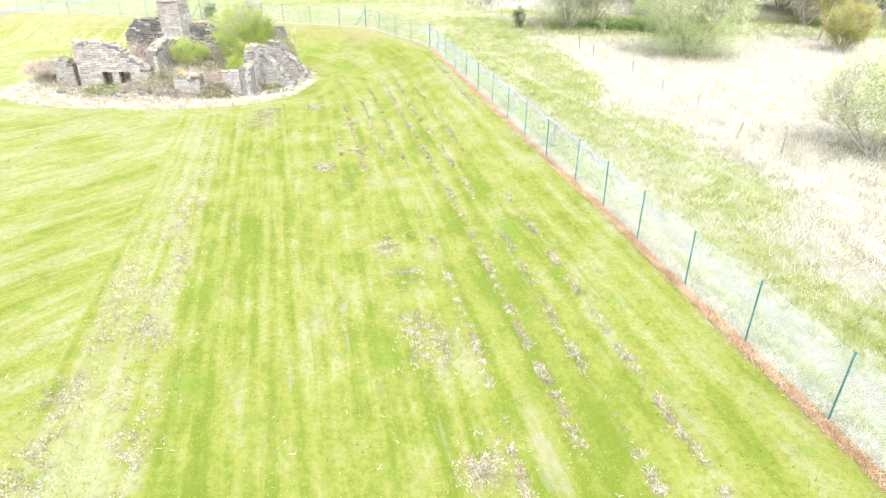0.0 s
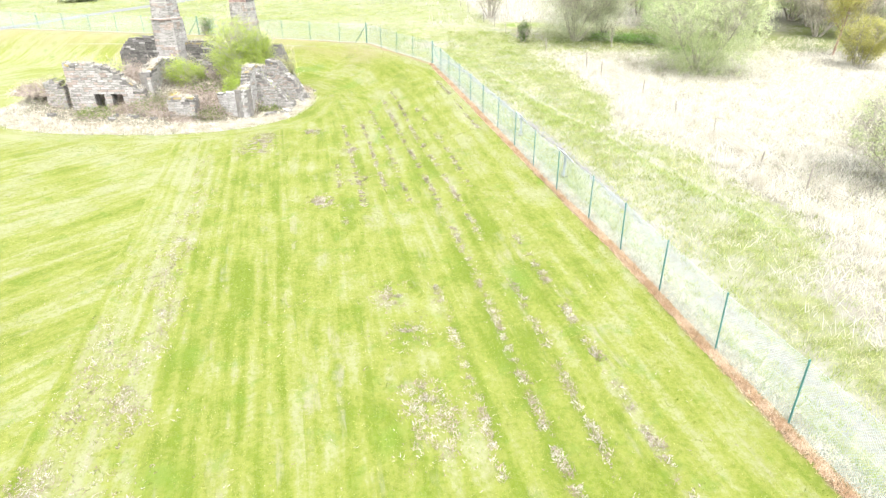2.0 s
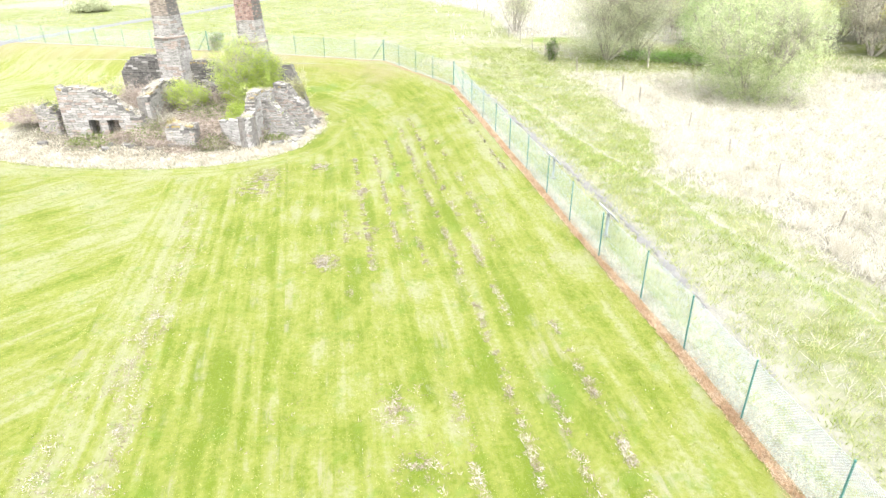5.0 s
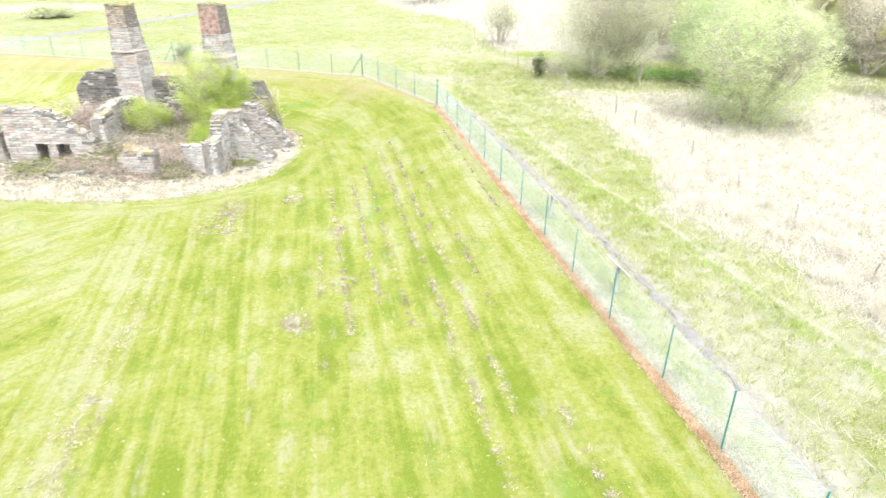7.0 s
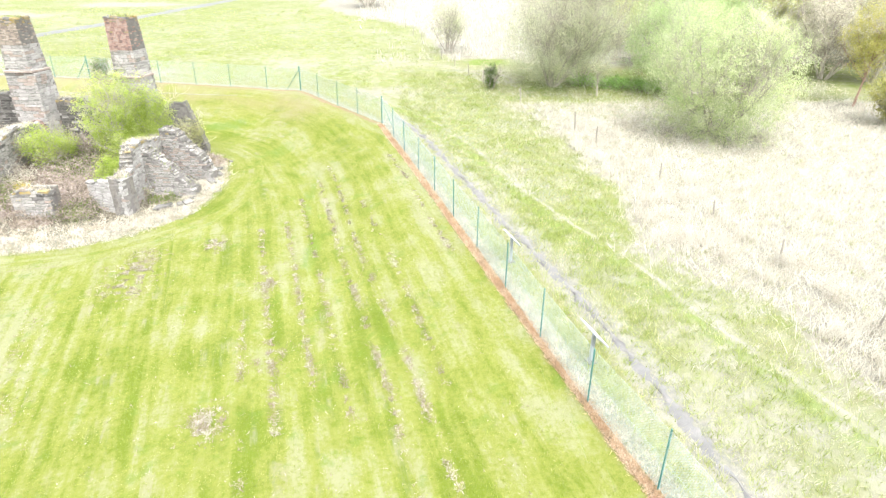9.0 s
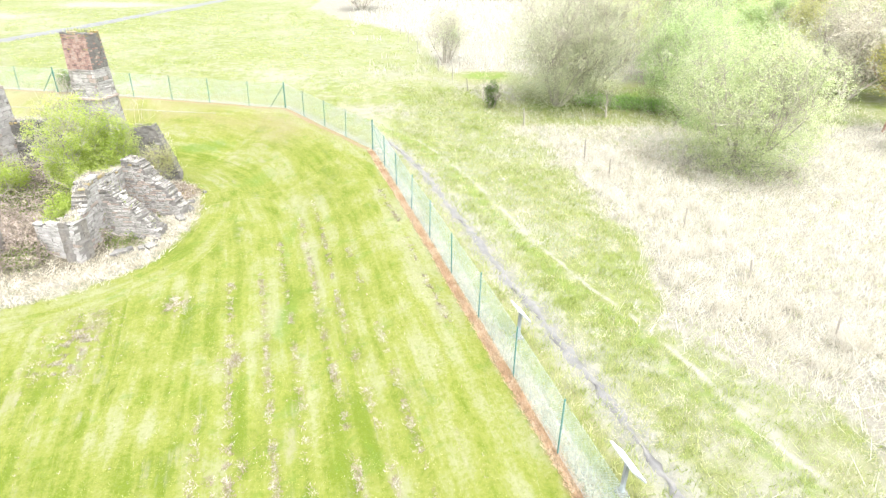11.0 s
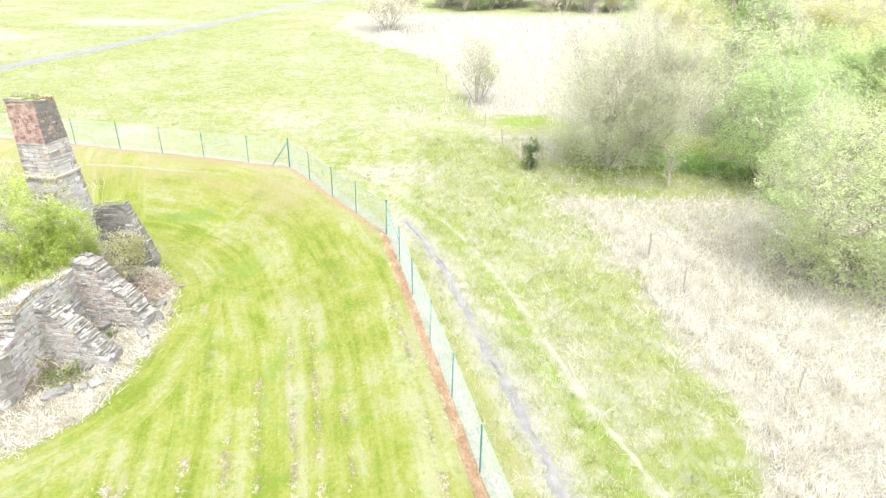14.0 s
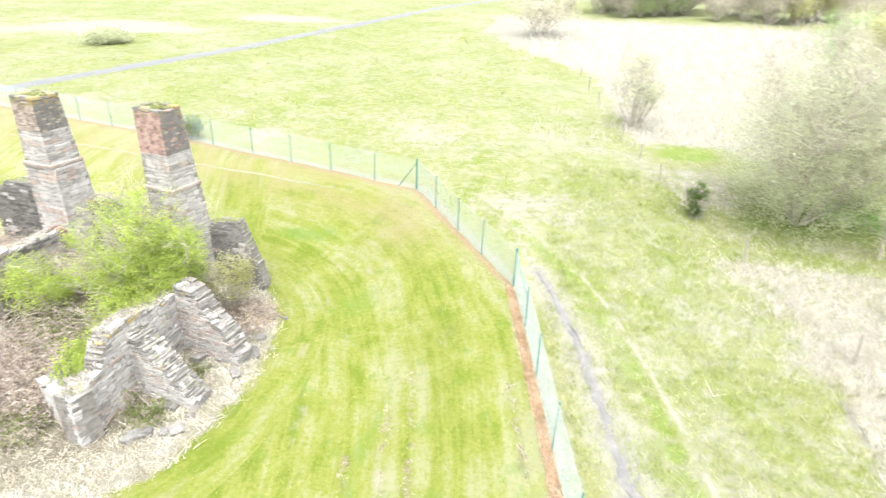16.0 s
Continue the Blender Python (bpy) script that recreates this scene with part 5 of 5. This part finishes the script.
# ---- grass: uncountable blades, as stuff ----
def blades(name, spots, height, width, lean, mat, label, seed, category="grass", bunch=1, spread=0.1):
    """Tapered blades at (x, y) spots, each bent at its middle."""
    rng = np.random.default_rng(seed)
    spots = np.repeat(np.asarray(spots, dtype=float), bunch, axis=0)
    n = len(spots)
    spots = spots + rng.normal(0, spread, (n, 2))
    z = np.array([ground_z(x, y) for x, y in spots]) - 0.01
    base = np.column_stack([spots, z])
    t = rng.uniform(0, 2 * math.pi, n)
    side = np.column_stack([np.cos(t), np.sin(t), np.zeros(n)]) * (width * rng.uniform(0.6, 1.3, n))[:, None]
    h = height * rng.uniform(0.5, 1.3, n)
    off = rng.normal(0, lean, (n, 2)) * h[:, None]
    tip = base + np.column_stack([off, h])
    return tagged(new(name, array_mesh(name, np.stack([base - side, base + side, tip], 1), 3, mat)), label, category, kind="stuff")


def scatter(count, box4, keep, seed):
    rng = random.Random(seed)
    x0, x1, y0, y1 = box4
    out, tries = [], 0
    while len(out) < count and tries < count * 40:
        tries += 1
        x, y = rng.uniform(x0, x1), rng.uniform(y0, y1)
        if keep(x, y, rng):
            out.append((x, y))
    return out


def on_footpath(x, y):
    return abs(signed_to(PATH_LINE, x, y)) < 0.22 + 0.3 * noise.noise(Vector((x * 1.3, y * 1.3, 5))) and y < 53


def keep_straw(x, y, rng):
    return fence_field(x, y)[0] < -3.0 and rng.random() < straw_field(x, y) ** 1.5


def keep_meadow(x, y, rng):
    d = fence_field(x, y)[0]
    return d < -0.3 and abs(signed_to(RUT_LINE, x, y)) > 0.11 and not on_footpath(x, y) and rng.random() < 1.0 - 0.9 * straw_field(x, y) - 0.6 * lush_field(x, y)


def keep_ring(x, y, rng):
    r = ruin_field(x, y)
    return r < 1.03 and rng.random() < (0.95 if r > 0.45 else 0.4)


def keep_lawn(x, y, rng):
    return fence_field(x, y)[0] > 0.4 and ruin_field(x, y) > 1.0


MOWN_ROWS = ((0.95, 33, 45, 0.5), (3.05, 3, 20, 0.9), (3.35, 25, 40, 0.5), (4.1, 3, 17, 1.0), (4.3, 20, 46, 0.6), (5.1, 3, 45, 0.9), (6.55, 3, 17, 1.0), (6.3, 24, 42, 0.7), (7.2, 24, 40, 0.6), (8.4, 24, 38, 0.7), (9.4, 22, 30, 0.4))
HEAPS = ((1.45, 6.2, 0.5), (0.4, 10.0, 0.7), (-0.1, 11.3, 0.5), (-0.6, 14.0, 0.5), (-1.3, 16.3, 0.5), (-11.1, 34.6, 0.9), (-10.7, 32.6, 0.8), (-8.3, 36.3, 0.5), (-5.3, 24.6, 0.5), (-4.2, 27.6, 0.45), (-5.2, 32.7, 0.4), (-10.8, 33.5, 0.6))


def fence_x(y):
    for (ax, ay), (bx, by) in zip(POLY, POLY[1:]):
        if y <= by:
            return ax + (bx - ax) * (y - ay) / (by - ay)
    return POLY[-1][0]


def clipping_spots(count, seed):
    """Rows and heaps of dried clippings that the mower left, clotted and broken."""
    rng = random.Random(seed)
    kinds, weights = [], []
    for c, y0, y1, power in MOWN_ROWS:
        kinds.append(("row", c, y0, y1))
        weights.append(power * (y1 - y0) * 1.0)
    for hx, hy, r in HEAPS:
        kinds.append(("heap", hx, hy, r))
        weights.append(9.0 * r)
    kinds += [("swath", -1.0, 3, 33), ("swath", -2.75, 3, 19), ("strewn", 0, 3, 36)]
    weights += [34.0, 18.0, 12.0]
    out = []
    while len(out) < count:
        kind, c, y0, y1 = rng.choices(kinds, weights)[0]
        if kind == "heap":
            x, y = rng.gauss(c, y1 * 0.6), rng.gauss(y0, y1 * 0.8)
        else:
            y = rng.uniform(y0, y1)
            if kind == "row":
                x = fence_x(y) - 1.026 * (c + 0.16 * noise.noise(Vector((y * 0.13, c, 2)))) + rng.gauss(0, 0.075)
            elif kind == "swath":
                y = y0 + (y - y0) * rng.random() ** 0.6
                x = c - 3.49 - 0.277 * y + 0.05 * (y - 5) * (c < -2) + 0.35 * noise.noise(Vector((y * 0.3, c, 7))) + rng.gauss(0, 0.34)
            else:
                x = rng.uniform(-13, fence_x(y) - 1.5)
        clot = 0.7 * noise.noise(Vector((x * 0.8, y * 0.8, 9))) + 0.9 * noise.noise(Vector((x * 3.6, y * 3.6, 1)))
        if clot < -0.05 or rng.random() > 0.4 + 1.2 * clot or ruin_field(x, y) < 1.05 or fence_x(y) - x < 0.6:
            continue
        out.append((x, y))
    return out


blades("dead_grass", scatter(24000, (6, 36, 8, 62), keep_straw, 1), 0.42, 0.0085, 0.75, M_STRAW, "tall pale dead grass in the meadow", 1, bunch=5, spread=0.13)
def keep_edge(x, y, rng):
    n = noise.noise(Vector((x * 0.9, y * 0.9, 31))) + 0.5 * noise.noise(Vector((x * 2.5, y * 2.5, 3)))
    return n > 0.12 and 0.2 < x - straw_edge_x(y) < 4.5


blades("dead_grass", scatter(2000, (8, 22, 8, 52), keep_edge, 41), 0.55, 0.012, 0.42, M_STRAW, "tall bleached tufts along the edge of the dead grass", 41, bunch=9, spread=0.09)
blades("dead_grass", scatter(5000, (-6, 36, 70, 130), keep_straw, 2), 0.6, 0.03, 0.35, M_STRAW, "tall bleached dead grass in the far field", 2, bunch=5, spread=0.2)
blades("meadow_grass", scatter(20000, (0, 30, 4, 66), keep_meadow, 3), 0.19, 0.010, 0.6, M_BLADES, "short rough green meadow grass", 3, bunch=6, spread=0.10)
def keep_far(x, y, rng):
    n = noise.noise(Vector((x * 0.3, y * 0.3, 16))) + 0.6 * noise.noise(Vector((x * 1.1, y * 1.1, 18)))
    return n > -0.1 and x < old_fence_x(y) and fence_field(x, y)[0] < -0.8 and rng.random() < 1.0 - 0.9 * straw_field(x, y)


blades("meadow_grass", scatter(7000, (-60, 6, 54, 112), keep_far, 23), 0.13, 0.03, 0.7, M_BLADES, "rough yellow-green grass of the far field", 23, bunch=3, spread=0.16)


def keep_mixed(x, y, rng):
    d = fence_field(x, y)[0]
    n = noise.noise(Vector((x * 0.45, y * 0.45, 6))) + 0.6 * noise.noise(Vector((x * 1.4, y * 1.4, 8)))
    return d < -0.3 and abs(signed_to(RUT_LINE, x, y)) > 0.11 and not on_footpath(x, y) and n > 0.05


blades("dry_tufts", scatter(22000, (-4, 30, 4, 75), keep_mixed, 13), 0.12, 0.0065, 0.9, M_DRY, "pale dry tufts through the green meadow", 13, bunch=5, spread=0.12)
blades("dead_grass", scatter(10000, (-32, -9, 35, 53), keep_ring, 4), 0.18, 0.013, 1.0, M_RING, "flattened pale dead grass round the ruin", 4, bunch=6, spread=0.12)
blades("lawn_grass", scatter(60000, (-26, 9, 3, 60), keep_lawn, 5), 0.045, 0.014, 0.8, M_LAWN_BLADES, "short mown lawn grass", 5, bunch=3, spread=0.06)
blades("grass_clippings", clipping_spots(24000, 6), 0.043, 0.020, 1.3, M_CLIPPING, "dry pale clippings left in rows on the lawn", 6, "clippings", bunch=3, spread=0.03)


def strip_spots(count, lo, hi, seed):
    rng = random.Random(seed)
    out = []
    total = [math.hypot(b[0] - a[0], b[1] - a[1]) for a, b in zip(POLY, POLY[1:])][:5]
    for _ in range(count):
        r = rng.uniform(8, sum(total))
        for (a, b), s in zip(zip(POLY, POLY[1:]), total):
            if r <= s:
                k = r / s
                nx, ny = -(b[1] - a[1]) / s, (b[0] - a[0]) / s
                w = rng.uniform(lo, hi)
                out.append((a[0] + (b[0] - a[0]) * k + nx * w, a[1] + (b[1] - a[1]) * k + ny * w))
                break
            r -= s
    return out


blades("brown_grass", strip_spots(13000, 0.0, 0.30, 7), 0.10, 0.009, 0.8, M_RUST_GRASS, "dead orange-brown grass strip along the fence foot", 7, bunch=4, spread=0.04)
blades("pale_grass", strip_spots(6000, -0.5, -0.03, 8), 0.11, 0.011, 0.6, M_DRY, "pale dry grass outside the fence foot", 8, bunch=4, spread=0.05)
